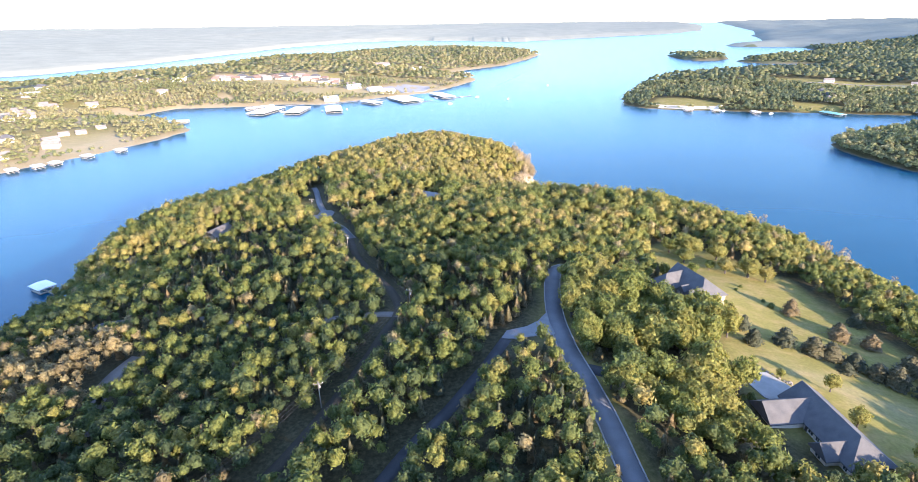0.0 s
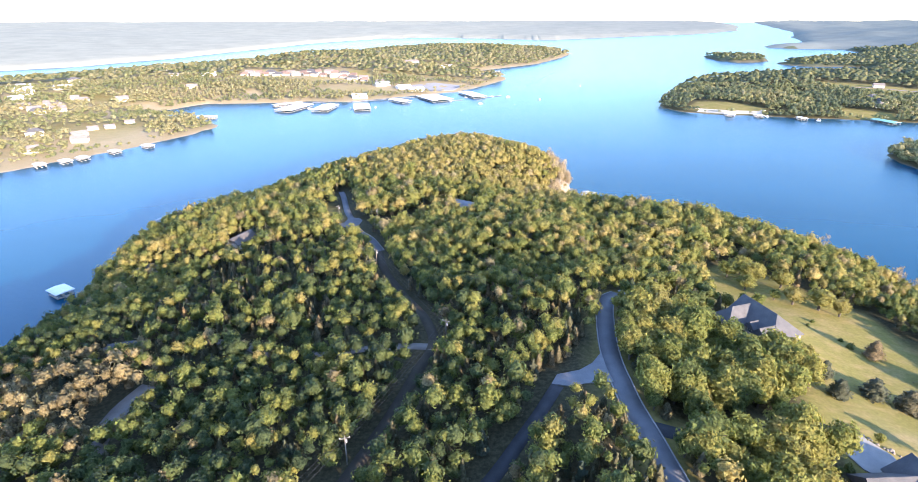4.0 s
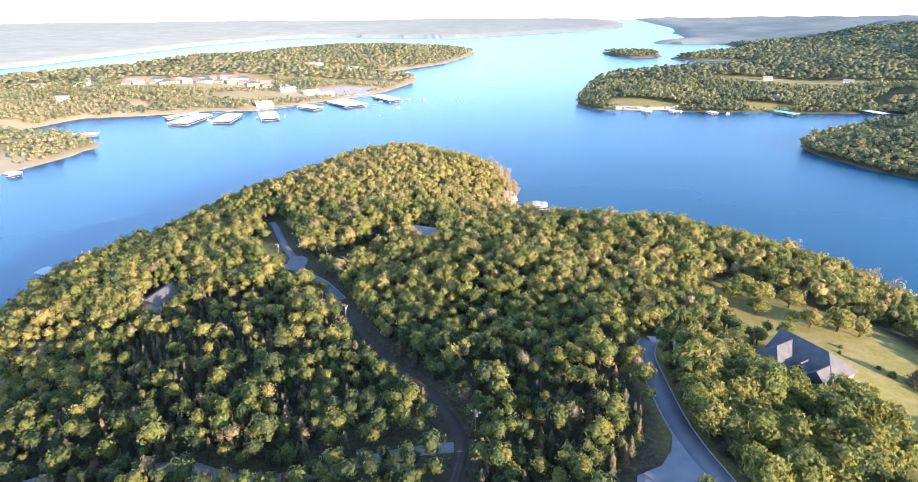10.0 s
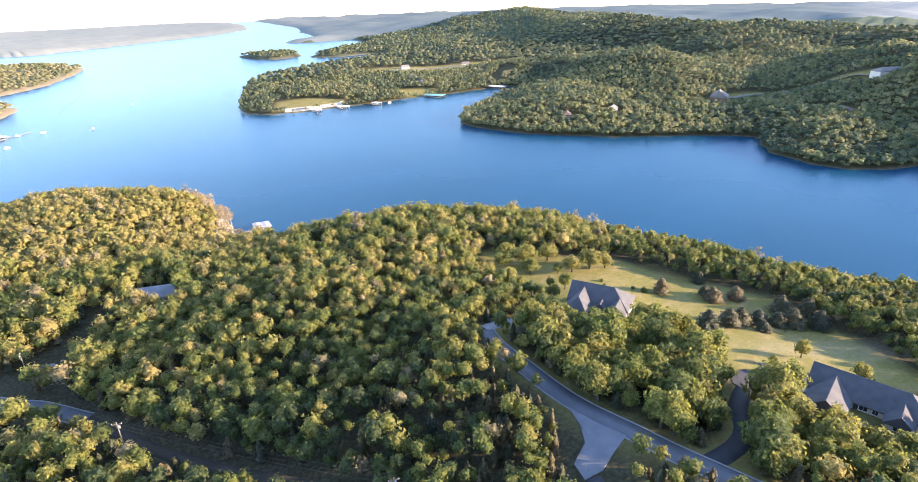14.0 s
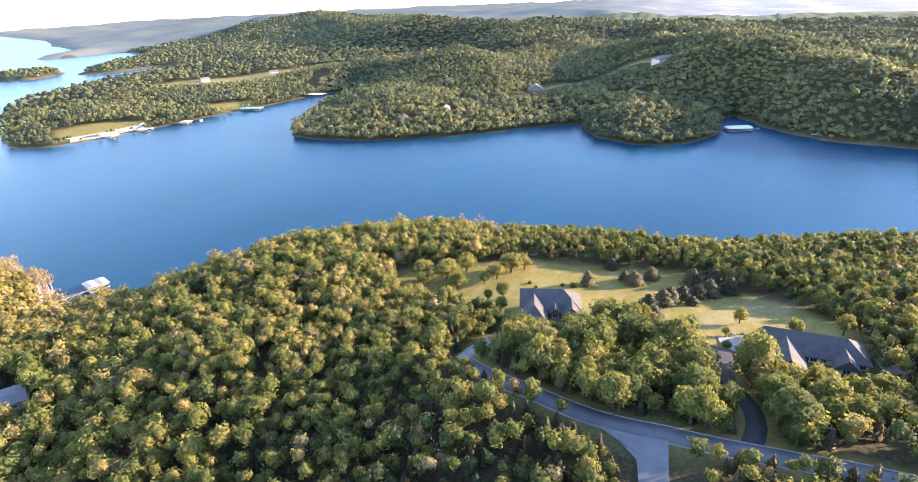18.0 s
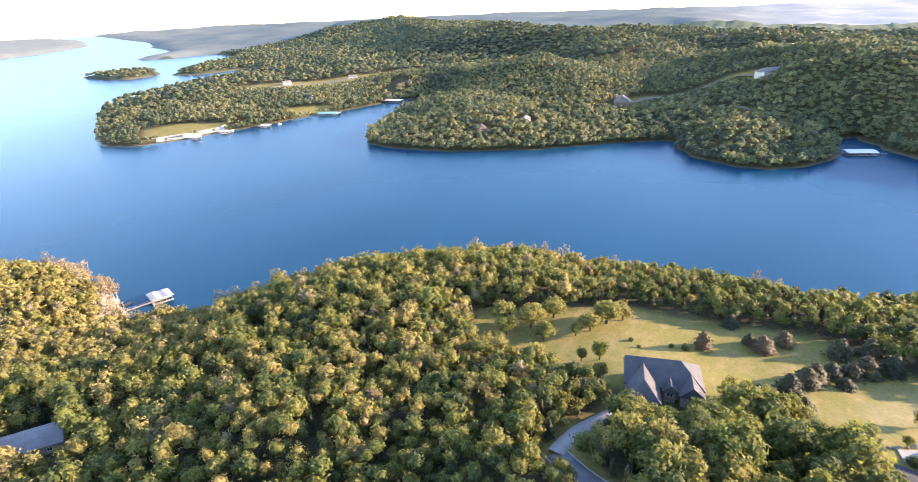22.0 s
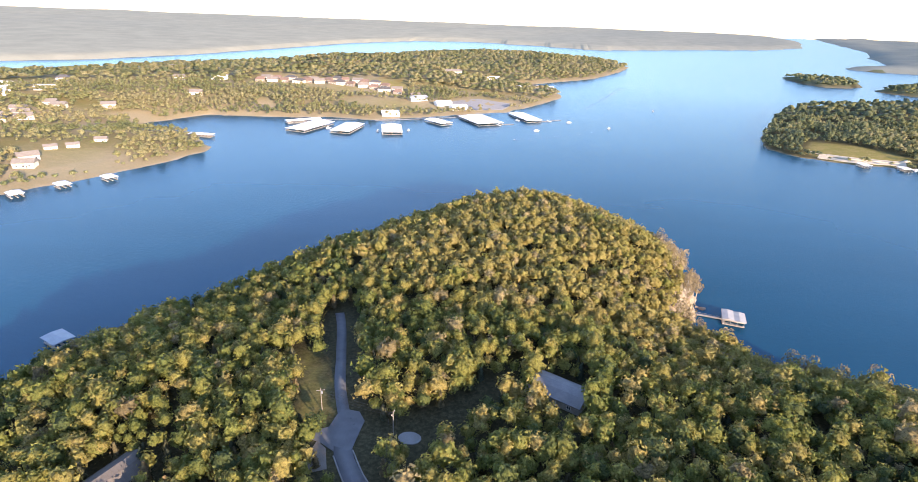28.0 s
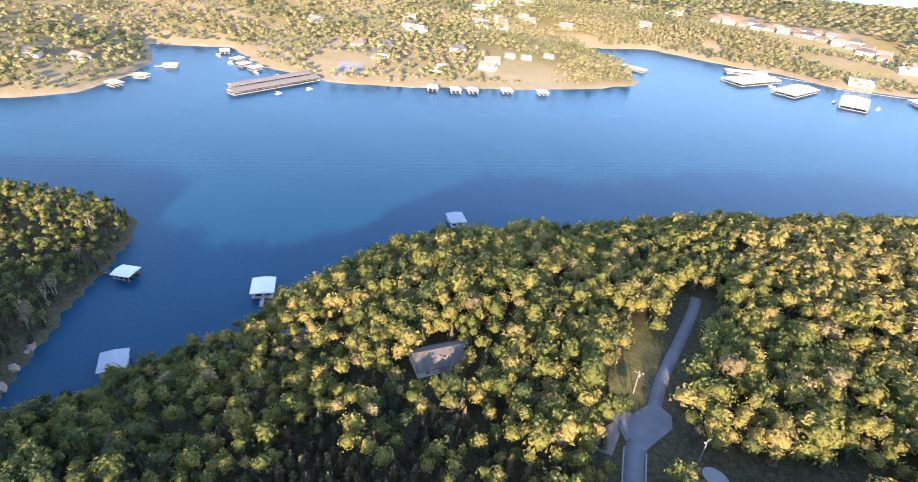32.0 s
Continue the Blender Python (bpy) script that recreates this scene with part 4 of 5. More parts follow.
def tree_template(name, seed, kind, mat, tint, sprays, size, label, category, bark=None):
    """A tree of unit crown radius: a tapered trunk with limbs, and a crown of leaf sprays."""
    tree = thing(name, label, category, group="trees round the houses" if mat is not PALE else "shore trees")
    rng = random.Random(seed)
    vs, fs = tube([(0, 0, -0.4), (0.02, 0.01, 0.6), (0.0, 0.03, 1.3), (0.02, 0.0, 2.2 if kind != "cedar" else 3.0)], [0.1, 0.085, 0.065, 0.02])
    if kind != "cedar":
        for k in range(5):
            a, z = k * 1.26 + rng.uniform(-0.4, 0.4), rng.uniform(0.9, 1.5)
            r = rng.uniform(0.45, 0.7)
            v2, f2 = tube([(0, 0.02, z), (r * 0.5 * math.cos(a), r * 0.5 * math.sin(a), z + 0.35), (r * math.cos(a), r * math.sin(a), z + 0.8)],
                          [0.05, 0.035, 0.012], 5)
            fs += [tuple(i + len(vs) for i in f) for f in f2]
            vs += v2
    part("trunk", (vs, fs), bark or BARK, tree)
    v, f = crown_shape(seed, 16, 8, sprays, size, kind)
    if mat is PALE:
        f, used_v = f[-sprays:], v[-3 * sprays:]
        v, f = used_v, f - f.min()
    elif kind != "cedar":
        v[:, 2] = (v[:, 2] - 1.85) * 1.3 + 1.6
    crown = smooth(part("crown", (v, f), mat, tree))
    n = len(v)
    at = crown.data.attributes.new("tint", "FLOAT", "POINT")
    at.data.foreach_set("value", np.full(n, tint, np.float32))
    return tree


def tree_pose(x, y, r, tall, turn, z=None):
    return Matrix.Translation((x, y, gz1(x, y) - 0.1 if z is None else z)) @ Matrix.Rotation(turn, 4, "Z") @ Matrix.Diagonal((r, r, r * tall, 1))


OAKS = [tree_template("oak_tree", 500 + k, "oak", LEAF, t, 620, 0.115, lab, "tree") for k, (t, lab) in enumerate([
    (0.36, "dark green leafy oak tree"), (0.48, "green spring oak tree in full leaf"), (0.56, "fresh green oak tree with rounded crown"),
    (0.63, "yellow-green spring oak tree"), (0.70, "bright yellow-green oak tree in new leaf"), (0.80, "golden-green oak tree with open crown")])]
CEDARS = [tree_template("cedar_tree", 520 + k, "cedar", CEDAR, t, 320, 0.14, lab, "tree") for k, (t, lab) in enumerate([
    (0.25, "dark green conical cedar tree"), (0.55, "olive brown conical cedar tree"), (0.85, "rusty brown cedar tree on the meadow")])]
SHORES_T = [tree_template("shore_tree", 540 + k, "oak", PALE, t, 150, 0.13, "pale nearly bare tree leaning over the shore", "tree", BARE) for k, t in enumerate((0.3, 0.6, 0.9))]
SHRUB = tree_template("shrub", 560, "oak", LEAF, 0.34, 180, 0.14, "round dark green garden shrub", "shrub")
used = set()


def plant(template, m):
    """The first call takes the template itself, later ones a copy."""
    if template.name in used:
        return copy_thing(template, m @ Matrix.Diagonal((*(1 / v for v in template.scale), 1)))
    used.add(template.name)
    template.matrix_world = m
    return template


def plant_single():
    rng = random.Random(5)
    for (x, y, z, r, tall, turn, tint, _), is_cedar in zip(own_rows, own_cedar):
        if is_cedar:
            t = CEDARS[0 if tint < 0.45 else 1]
        else:
            t = OAKS[int(np.argmin(np.abs(np.array([0.26, 0.38, 0.46, 0.55, 0.64, 0.74]) - tint)))]
        plant(t, tree_pose(x, y, r, tall, turn))
    for x, y, r, tall, kind in [(129, 191, 2.3, 1.25, 2), (137, 173.5, 2.7, 0.95, 2), (145, 168, 2.4, 1.0, 2), (111, 164, 2.8, 1.0, 0), (119, 160, 2.9, 0.95, 1),
                                (124, 158, 2.7, 1.0, 1), (129.5, 154, 2.6, 0.9, 0), (124, 150, 2.0, 0.8, 0), (133.5, 148.5, 2.6, 0.9, 1), (137, 145, 3.0, 1.0, 1),
                                (140, 178, 1.9, 1.0, 1), (152, 186, 2.2, 1.1, 0), (86, 172, 1.6, 1.5, 0), (100, 171, 1.9, 1.3, 0), (98, 160, 2.2, 1.1, 0), (146, 152, 2.8, 1.1, 1), (142, 138, 2.8, 1.1, 0), (150, 144, 2.7, 1.2, 1)]:
        plant(CEDARS[kind], tree_pose(x, y, r * 1.45, tall * 0.52, rng.uniform(0, 6)))
    for x, y, r, tall, kind in [(112, 248, 5.6, 0.62, 4), (113, 261, 5.6, 0.6, 3), (123, 244, 4.8, 0.6, 4), (114, 231, 2.6, 0.65, 1), (120, 228, 4.6, 0.55, 5),
                                (129, 225, 5.6, 0.58, 4), (135, 221, 4.4, 0.6, 5), (106, 240, 4.2, 0.6, 3), (104, 254, 4.6, 0.6, 2), (100, 217, 3.0, 0.85, 1), (97, 222, 2.0, 0.9, 1), (86, 212, 2.6, 0.95, 4),
                                (105, 118, 2.8, 0.8, 4), (95, 138, 1.4, 0.9, 3), (108, 134, 2.4, 0.9, 4), (94, 168, 3.2, 0.9, 4), (90, 162, 3.6, 0.95, 3),
                                (98, 178, 2.4, 0.9, 4), (63, 123, 4.6, 0.8, 4), (66, 115, 4.9, 0.75, 4), (67, 106, 4.4, 0.75, 3), (59, 113, 4.2, 0.8, 3),
                                (68, 147, 3.9, 0.9, 3), (76, 150, 3.6, 0.9, 4), (60, 146, 4.1, 0.9, 4), (112, 104, 3.0, 0.9, 4), (70, 97, 3.2, 0.8, 2)]:
        plant(OAKS[kind], tree_pose(x, y, r, tall, rng.uniform(0, 6)))
    for x, y, r in [(120, 213, 1.1), (123, 200, 1.0), (124, 195.5, 1.7), (87, 137.5, 1.9), (81, 127, 1.6), (96, 99, 1.3), (84, 118, 1.0), (83, 101, 1.2), (79, 104, 1.1),
                    (116, 209, 0.9), (78, 126, 1.3), (104, 192, 0.8)]:
        plant(SHRUB, tree_pose(x, y, r, 0.8, rng.uniform(0, 6), gz1(x, y) - 1.0 * r))
    spots = [(50 + 17 * rng.random(), 446 + 84 * rng.random(), 2.3 + 1.1 * rng.random()) for _ in range(64)]
    line = HOME_SHORE[18:30] + []
    for k in range(len(line) - 1):
        for _ in range(6):
            t, (ax, ay), (bx, by) = rng.random(), line[k], line[k + 1]
            spots.append((ax + (bx - ax) * t - 7 * rng.random(), ay + (by - ay) * t - 8 * rng.random(), 2.2 + 1.2 * rng.random()))
    line = HOME_SHORE[1:7] + []
    for k in range(len(line) - 1):
        for _ in range(3):
            t, (ax, ay), (bx, by) = rng.random(), line[k], line[k + 1]
            spots.append((ax + (bx - ax) * t + 2, ay + (by - ay) * t, 1.3 + 0.6 * rng.random()))
    for _ in range(10):
        t = rng.random()
        spots.append((-250 - 70 * t - 4, 205 + 45 * t - 3, 1.8 + rng.random()))
    for x, y, r in spots:
        if gz1(x, y) > -0.2 and math.hypot(x - 62, y - 459) > 7:
            plant(SHORES_T[rng.randrange(3)], tree_pose(x, y, r, rng.uniform(1.4, 1.95), rng.uniform(0, 6)))


plant_single()

# ---- roads ----
def smooth_line(line, spacing=3.0):
    pts, fine = [Vector((*p, 0)) for p in line], []
    for k in range(len(pts) - 1):
        a, b, c, d = pts[max(k - 1, 0)], pts[k], pts[k + 1], pts[min(k + 2, len(pts) - 1)]
        steps = max(2, int((c - b).length / spacing))
        for s in range(steps):
            t = s / steps
            fine.append(0.5 * ((2 * b) + (c - a) * t + (2 * a - 5 * b + 4 * c - d) * t * t + (3 * b - a - 3 * c + d) * t ** 3))
    fine.append(pts[-1])
    return fine


def ribbon(name, line, width, mat, label, category, lift=0.12, side=0.0, level=None):
    """A road, kerb or path laid along a line over the ground, side metres off its middle; level: the width over which it lies flat."""
    fine, vs, fs = smooth_line(line), [], []
    for k, p in enumerate(fine):
        d = (fine[min(k + 1, len(fine) - 1)] - fine[max(k - 1, 0)]).normalized()
        n = Vector((-d.y, d.x, 0))
        c = p + n * side
        half = (level or width) / 2
        zc = max(gz1(p.x + n.x * s * half, p.y + n.y * s * half) for s in (-1, 0, 1))
        for s, low in ((-1, -0.6), (-1, 0), (1, 0), (1, -0.6)):
            q = c + n * (s * width / 2)
            vs.append((q.x, q.y, zc + lift + low))
        if k:
            o = 4 * (k - 1)
            fs += [(o + j, o + j + 1, o + j + 5, o + j + 4) for j in range(3)]
    return tagged(sheet(name, vs, fs, mat), label, category, kind="structure")


def pad(name, outline, mat, label, category, lift=0.14):
    """A paved area with an edge, laid on the ground."""
    bm = bmesh.new()
    vs = [bm.verts.new((x, y, gz1(x, y) + lift)) for x, y in outline]
    cx, cy = sum(p[0] for p in outline) / len(outline), sum(p[1] for p in outline) / len(outline)
    mid = bm.verts.new((cx, cy, gz1(cx, cy) + lift + 0.05))
    low = [bm.verts.new((v.co.x, v.co.y, v.co.z - 0.6)) for v in vs]
    for k in range(len(vs)):
        j = (k + 1) % len(vs)
        bm.faces.new((vs[k], vs[j], mid))
        bm.faces.new((vs[j], vs[k], low[k], low[j]))
    me = bpy.data.meshes.new(name)
    bm.to_mesh(me)
    bm.free()
    me.materials.append(mat)
    return tagged(new(name, me), label, category, kind="structure")


ribbon("road", ROAD, 5.3, ASPHALT, "grey asphalt lane with pale kerbs through the trees", "road")
for off in (-2.8, 2.8):
    ribbon("kerb", ROAD, 0.34, CONCRETE, "pale concrete kerb along the asphalt lane", "kerb", 0.24, off, 5.6)
ribbon("road", LANE_NORTH, 5.2, ASPHALT, "narrow asphalt lane between tall oaks", "road")
ribbon("road", LANE_ALL[:5], 3.7, ASPHALT, "narrow shaded lane running towards the point", "road", 0.1)
for off in (-2.75, 2.75):
    ribbon("kerb", [(-78.5, 311.5), (-73, 302.5), (-65.5, 293), (-57.5, 275)], 0.34, CONCRETE, "pale concrete kerb beside the lane", "kerb", 0.24, off, 5.2)
ribbon("track", LANE_TRACK, 3.4, SHADED_DIRT, "dirt track under the power cables, darkened for tree shade", "track")
ribbon("track", LANE_CROSS, 3.4, GRAVEL, "shaded gravel cross track in the woods", "track")
ribbon("side_road", LANE_SIDE[2:], 3.4, SHADED_DARK_ASPHALT, "dark asphalt side road into the woods, deepened for shade", "road")
ribbon("driveway", DRIVE_TWO, 4.6, SHADED_DARK_ASPHALT, "dark asphalt driveway to the larger house, deepened for shade", "driveway")
ribbon("driveway", DRIVE_ONE, 4.0, CONCRETE, "concrete driveway to the hillside house", "driveway")
ribbon("path", [(-107, 158), (-109, 146), (-107, 133), (-102, 118)], 5.5, GRAVEL, "gravel yard and drive in the woods", "driveway")
ribbon("road", [(640, 412), (657, 406), (688, 391), (721, 376), (747, 349), (772, 314), (774, 280), (760, 246)], 6.0, GRAVEL, "pale gravel road climbing the far hillside", "road", 0.5)
ribbon("road", [(718, 376), (694, 338), (664, 300)], 4.5, GRAVEL, "pale gravel spur on the far hillside", "road", 0.5)
ribbon("road", [(300, 872), (330, 850), (375, 842), (395, 850)], 5.0, SAND, "pale gravel track on the low point", "road", 0.5)
ribbon("road", [(640, 1075), (720, 1040), (800, 985), (880, 905)], 6.0, GRAVEL, "pale road along the far field", "road", 0.5)
pad("junction_apron", [(29.0, 163.5), (28.7, 155), (29.2, 147.5), (22.5, 146.6), (17, 145.6), (12.5, 147), (14.5, 151.3), (21, 153), (25.5, 157.5)], WORN_ASPHALT,
    "worn grey asphalt apron at the road junction", "pavement", 0.3)
pad("court", [(72, 135), (73.5, 141), (79, 144), (85, 142), (84.5, 134), (79, 131), (74.5, 132.5)], SHADED_DARK_ASPHALT, "dark asphalt court before the house, deepened for shade", "pavement", 0.2)
pad("forecourt", [(83, 133), (87, 139), (92, 140), (96, 134), (96, 128.5), (90, 124.5), (85, 128)], CONCRETE, "pale concrete forecourt before the garage wing", "pavement", 0.3)
pad("lane_end", [(-90.5, 319.5), (-86, 322), (-85.3, 328), (-83, 330.5), (-79, 330), (-76.3, 326), (-76.6, 318), (-76.6, 312), (-81.5, 312), (-86, 315), (-90.3, 316.5)], ASPHALT, "widened asphalt turning place", "road", 0.16)
pad("verge_gravel", [(-86, 303), (-88, 310), (-87.5, 316), (-84, 313), (-81, 305)], GRAVEL, "gravel verge beside the asphalt lane", "verge", 0.14)
pad("slab", [(-61.5 + 3.4 * math.cos(a), 320.5 + 2.6 * math.sin(a)) for a in [k * math.pi / 8 for k in range(16)]], CONCRETE,
    "pale round concrete slab in the clearing", "slab", 0.25)
pad("patio", [(94, 97), (99, 98), (102, 94), (99, 89), (94, 90), (91, 94)], GRAVEL, "pinkish gravel garden bed by the house end", "patio", 0.2)
pad("boat_ramp", [(-520, 478), (-500, 474), (-505, 505), (-528, 520), (-545, 505)], CONCRETE, "pale concrete boat ramp area", "ramp", 0.4)
pad("parking_lot", [(-120, 1030), (-60, 1058), (-45, 1110), (-100, 1112), (-150, 1070)], CONCRETE, "pale bare parking ground above the marina", "parking lot", 0.5)
pad("sand_bank", [(300, 850), (330, 836), (384, 832), (390, 846), (345, 852), (310, 866)], SAND, "pale sandy bank on the low point", "beach", 0.35)


# ---- buildings ----
def box(bm, x0, x1, y0, y1, z0, z1):
    v = [bm.verts.new(p) for p in ((x0, y0, z0), (x1, y0, z0), (x1, y1, z0), (x0, y1, z0), (x0, y0, z1), (x1, y0, z1), (x1, y1, z1), (x0, y1, z1))]
    for f in ((0, 3, 2, 1), (4, 5, 6, 7), (0, 1, 5, 4), (1, 2, 6, 5), (2, 3, 7, 6), (3, 0, 4, 7)):
        bm.faces.new([v[i] for i in f])
    return bm


def boxed(*dims):
    return box(bmesh.new(), *dims)


def roof_mesh(x0, x1, y0, y1, z, rise, axis, hips, over=0.6, thick=0.28):
    """A pitched roof with eaves over the walls: hips at either end, or gables; axis: the way of its ridge."""
    x0, x1, y0, y1 = x0 - over, x1 + over, y0 - over, y1 + over
    z = z - over * rise / ((y1 - y0) / 2 if axis == "x" else (x1 - x0) / 2)
    if axis == "x":
        half, ym = (y1 - y0) / 2, (y0 + y1) / 2
        a, b = (x0 + (half if hips[0] else 0), ym), (x1 - (half if hips[1] else 0), ym)
    else:
        half, xm = (x1 - x0) / 2, (x0 + x1) / 2
        a, b = (xm, y0 + (half if hips[0] else 0)), (xm, y1 - (half if hips[1] else 0))
    bm = bmesh.new()
    low = [bm.verts.new((x, y, z - thick)) for x, y in ((x0, y0), (x1, y0), (x1, y1), (x0, y1))]
    top = [bm.verts.new((x, y, z)) for x, y in ((x0, y0), (x1, y0), (x1, y1), (x0, y1))]
    ra, rb = bm.verts.new((*a, z + rise)), bm.verts.new((*b, z + rise))
    bm.faces.new(low[::-1])
    for k in range(4):
        bm.faces.new((low[k], low[(k + 1) % 4], top[(k + 1) % 4], top[k]))
    if axis == "x":
        faces = ((top[0], top[1], rb, ra), (top[2], top[3], ra, rb), (top[3], top[0], ra), (top[1], top[2], rb))
    else:
        faces = ((top[1], top[2], rb, ra), (top[3], top[0], ra, rb), (top[0], top[1], ra), (top[2], top[3], rb))
    for f in faces:
        bm.faces.new(f)
    return bm, (*a, z + rise), (*b, z + rise)


def opening(parent, name, side, u, v, z, w, h, frame_mat, pane_mat, pane_name="pane", bars=True):
    """A window or door on a wall. side: which way it faces ('-y', '+y', '-x', '+x'); u along the wall, v the wall's own place."""
    s = -1 if side[0] == "-" else 1

    def slab(a0, a1, z0, z1, d0, d1):
        lo, hi = sorted((v + s * d0, v + s * d1))
        return (a0, a1, lo, hi, z0, z1) if side[1] == "y" else (lo, hi, a0, a1, z0, z1)
    f = 0.12
    bm = bmesh.new()
    for d in ((u - w / 2 - f, u - w / 2, z, z + h), (u + w / 2, u + w / 2 + f, z, z + h), (u - w / 2 - f, u + w / 2 + f, z + h, z + h + f),
              (u - w / 2 - f, u + w / 2 + f, z - f, z)):
        box(bm, *slab(*d, -0.05, 0.09))
    if bars:
        box(bm, *slab(u - 0.035, u + 0.035, z, z + h, -0.02, 0.06))
    fr = part(name, bm, frame_mat, parent)
    part(pane_name, boxed(*slab(u - w / 2, u + w / 2, z, z + h, -0.04, 0.03)), pane_mat, fr)


def house(label, x, y, z, turn, wings, roof_mat, wall_mat, openings, chimneys=(), foot=4.0):
    h = thing("house", label, "house", pose(x, y, z, 0, 0, turn), "houses on the ridge")
    for x0, x1, y0, y1, eave, rise, axis, hips in wings:
        part("wall", boxed(x0, x1, y0, y1, -foot, eave), wall_mat, h)
        bm, a, b = roof_mesh(x0, x1, y0, y1, eave, rise, axis, hips)
        roof = part("roof", bm, roof_mat, h)
        d = Vector(b) - Vector(a)
        n = Vector((-d.y, d.x, 0)).normalized() * 0.16
        up = Vector((0, 0, 0.07))
        pts = [Vector(a) - n, Vector(a) + up, Vector(a) + n, Vector(b) - n, Vector(b) + up, Vector(b) + n]
        part("ridge_cap", (pts, [(0, 1, 4, 3), (1, 2, 5, 4)]), roof_mat, roof)
    for o in openings:
        if o[0] == "garage":
            opening(h, "garage_door", *o[1:], TRIM, TRIM, "door_panel", False)
        elif o[0] == "door":
            opening(h, "door", *o[1:], TRIM, DARKWOOD, "door_leaf", False)
        else:
            opening(h, "window", *o[1:], TRIM, GLASS)
    for cx, cy, top in chimneys:
        c = part("chimney", boxed(cx - 0.6, cx + 0.6, cy - 0.45, cy + 0.45, 2, top), STONE, h)
        part("chimney_cap", boxed(cx - 0.75, cx + 0.75, cy - 0.6, cy + 0.6, top, top + 0.15), CONCRETE, c)
    return h


# the hillside house: a body with a garage wing and a front gable round a court
house("large hillside house with blue-grey shingle hip roofs", 91.5, 206, 39.6, -70.7,
      [(0, 20.5, -9, 2.5, 3.4, 5.2, "x", (0, 1)), (0.4, 8.6, -16.5, -3.2, 3.1, 4.6, "y", (1, 0)), (14.6, 20.2, -12, -4, 3.2, 3.2, "y", (0, 0)),
       (10.2, 13.4, -10.6, -5, 3.3, 2.2, "y", (0, 0))], SHINGLE, STONE,
      [("window", "-y", 11.8, -10.6, 0.9, 1.5, 1.7), ("window", "-y", 17.4, -12, 0.9, 1.8, 1.6), ("garage", "+x", -8.6, 8.6, 0.1, 2.6, 2.3),
       ("garage", "+x", -12.6, 8.6, 0.1, 2.6, 2.3), ("window", "+x", -6, 20.5, 0.8, 1.4, 1.5), ("window", "+x", -1.5, 20.5, 0.8, 1.4, 1.5),
       ("window", "+x", -4, 20.5, -2.2, 1.6, 1.5), ("window", "+y", 4, 2.5, 0.8, 1.6, 1.6), ("window", "+y", 9, 2.5, 0.6, 2.2, 2.0),
       ("window", "+y", 15, 2.5, 0.8, 1.6, 1.6), ("window", "-y", 4.4, -16.5, 1.0, 1.4, 1.3), ("door", "-y", 9.5, -9, 0.1, 1.1, 2.1)])
# the larger house: long body, garage wing and two small front gables
house("long ranch house with dark grey shingle roof", 95.5, 127.5, 40.2, -85.5,
      [(0, 27, -6.5, 4.5, 3.0, 4.6, "x", (0, 1)), (1.0, 10.0, -15.5, -2.5, 2.8, 3.8, "y", (0, 0)), (18.0, 23.5, -10.0, -1.5, 2.9, 3.0, "y", (0, 0))],
      SHINGLE, STUCCO,
      [("window", "-y", 20.7, -10.0, 0.7, 1.8, 1.7), ("window", "-y", 13, -6.5, 0.8, 1.8, 1.5), ("window", "-y", 15.6, -6.5, 0.8, 1.2, 1.5),
       ("door", "-y", 11.3, -6.5, 0.05, 1.1, 2.1), ("garage", "-x", -7.0, 1.0, 0.05, 2.7, 2.3), ("garage", "-x", -11.0, 1.0, 0.05, 2.7, 2.3),
       ("window", "-y", 5.5, -15.5, 0.9, 1.3, 1.4), ("window", "-y", 25.4, -6.5, 0.8, 1.3, 1.4), ("window", "+x", -3, 27, 0.8, 1.6, 1.5),
       ("window", "+x", 1.5, 27, 0.8, 1.6, 1.5), ("window", "+y", 5, 4.5, 0.8, 1.6, 1.5), ("window", "+y", 10, 4.5, 0.4, 2.4, 2.0),
       ("window", "+y", 15, 4.5, 0.8, 1.6, 1.5), ("window", "+y", 21, 4.5, 0.8, 1.6, 1.5)])


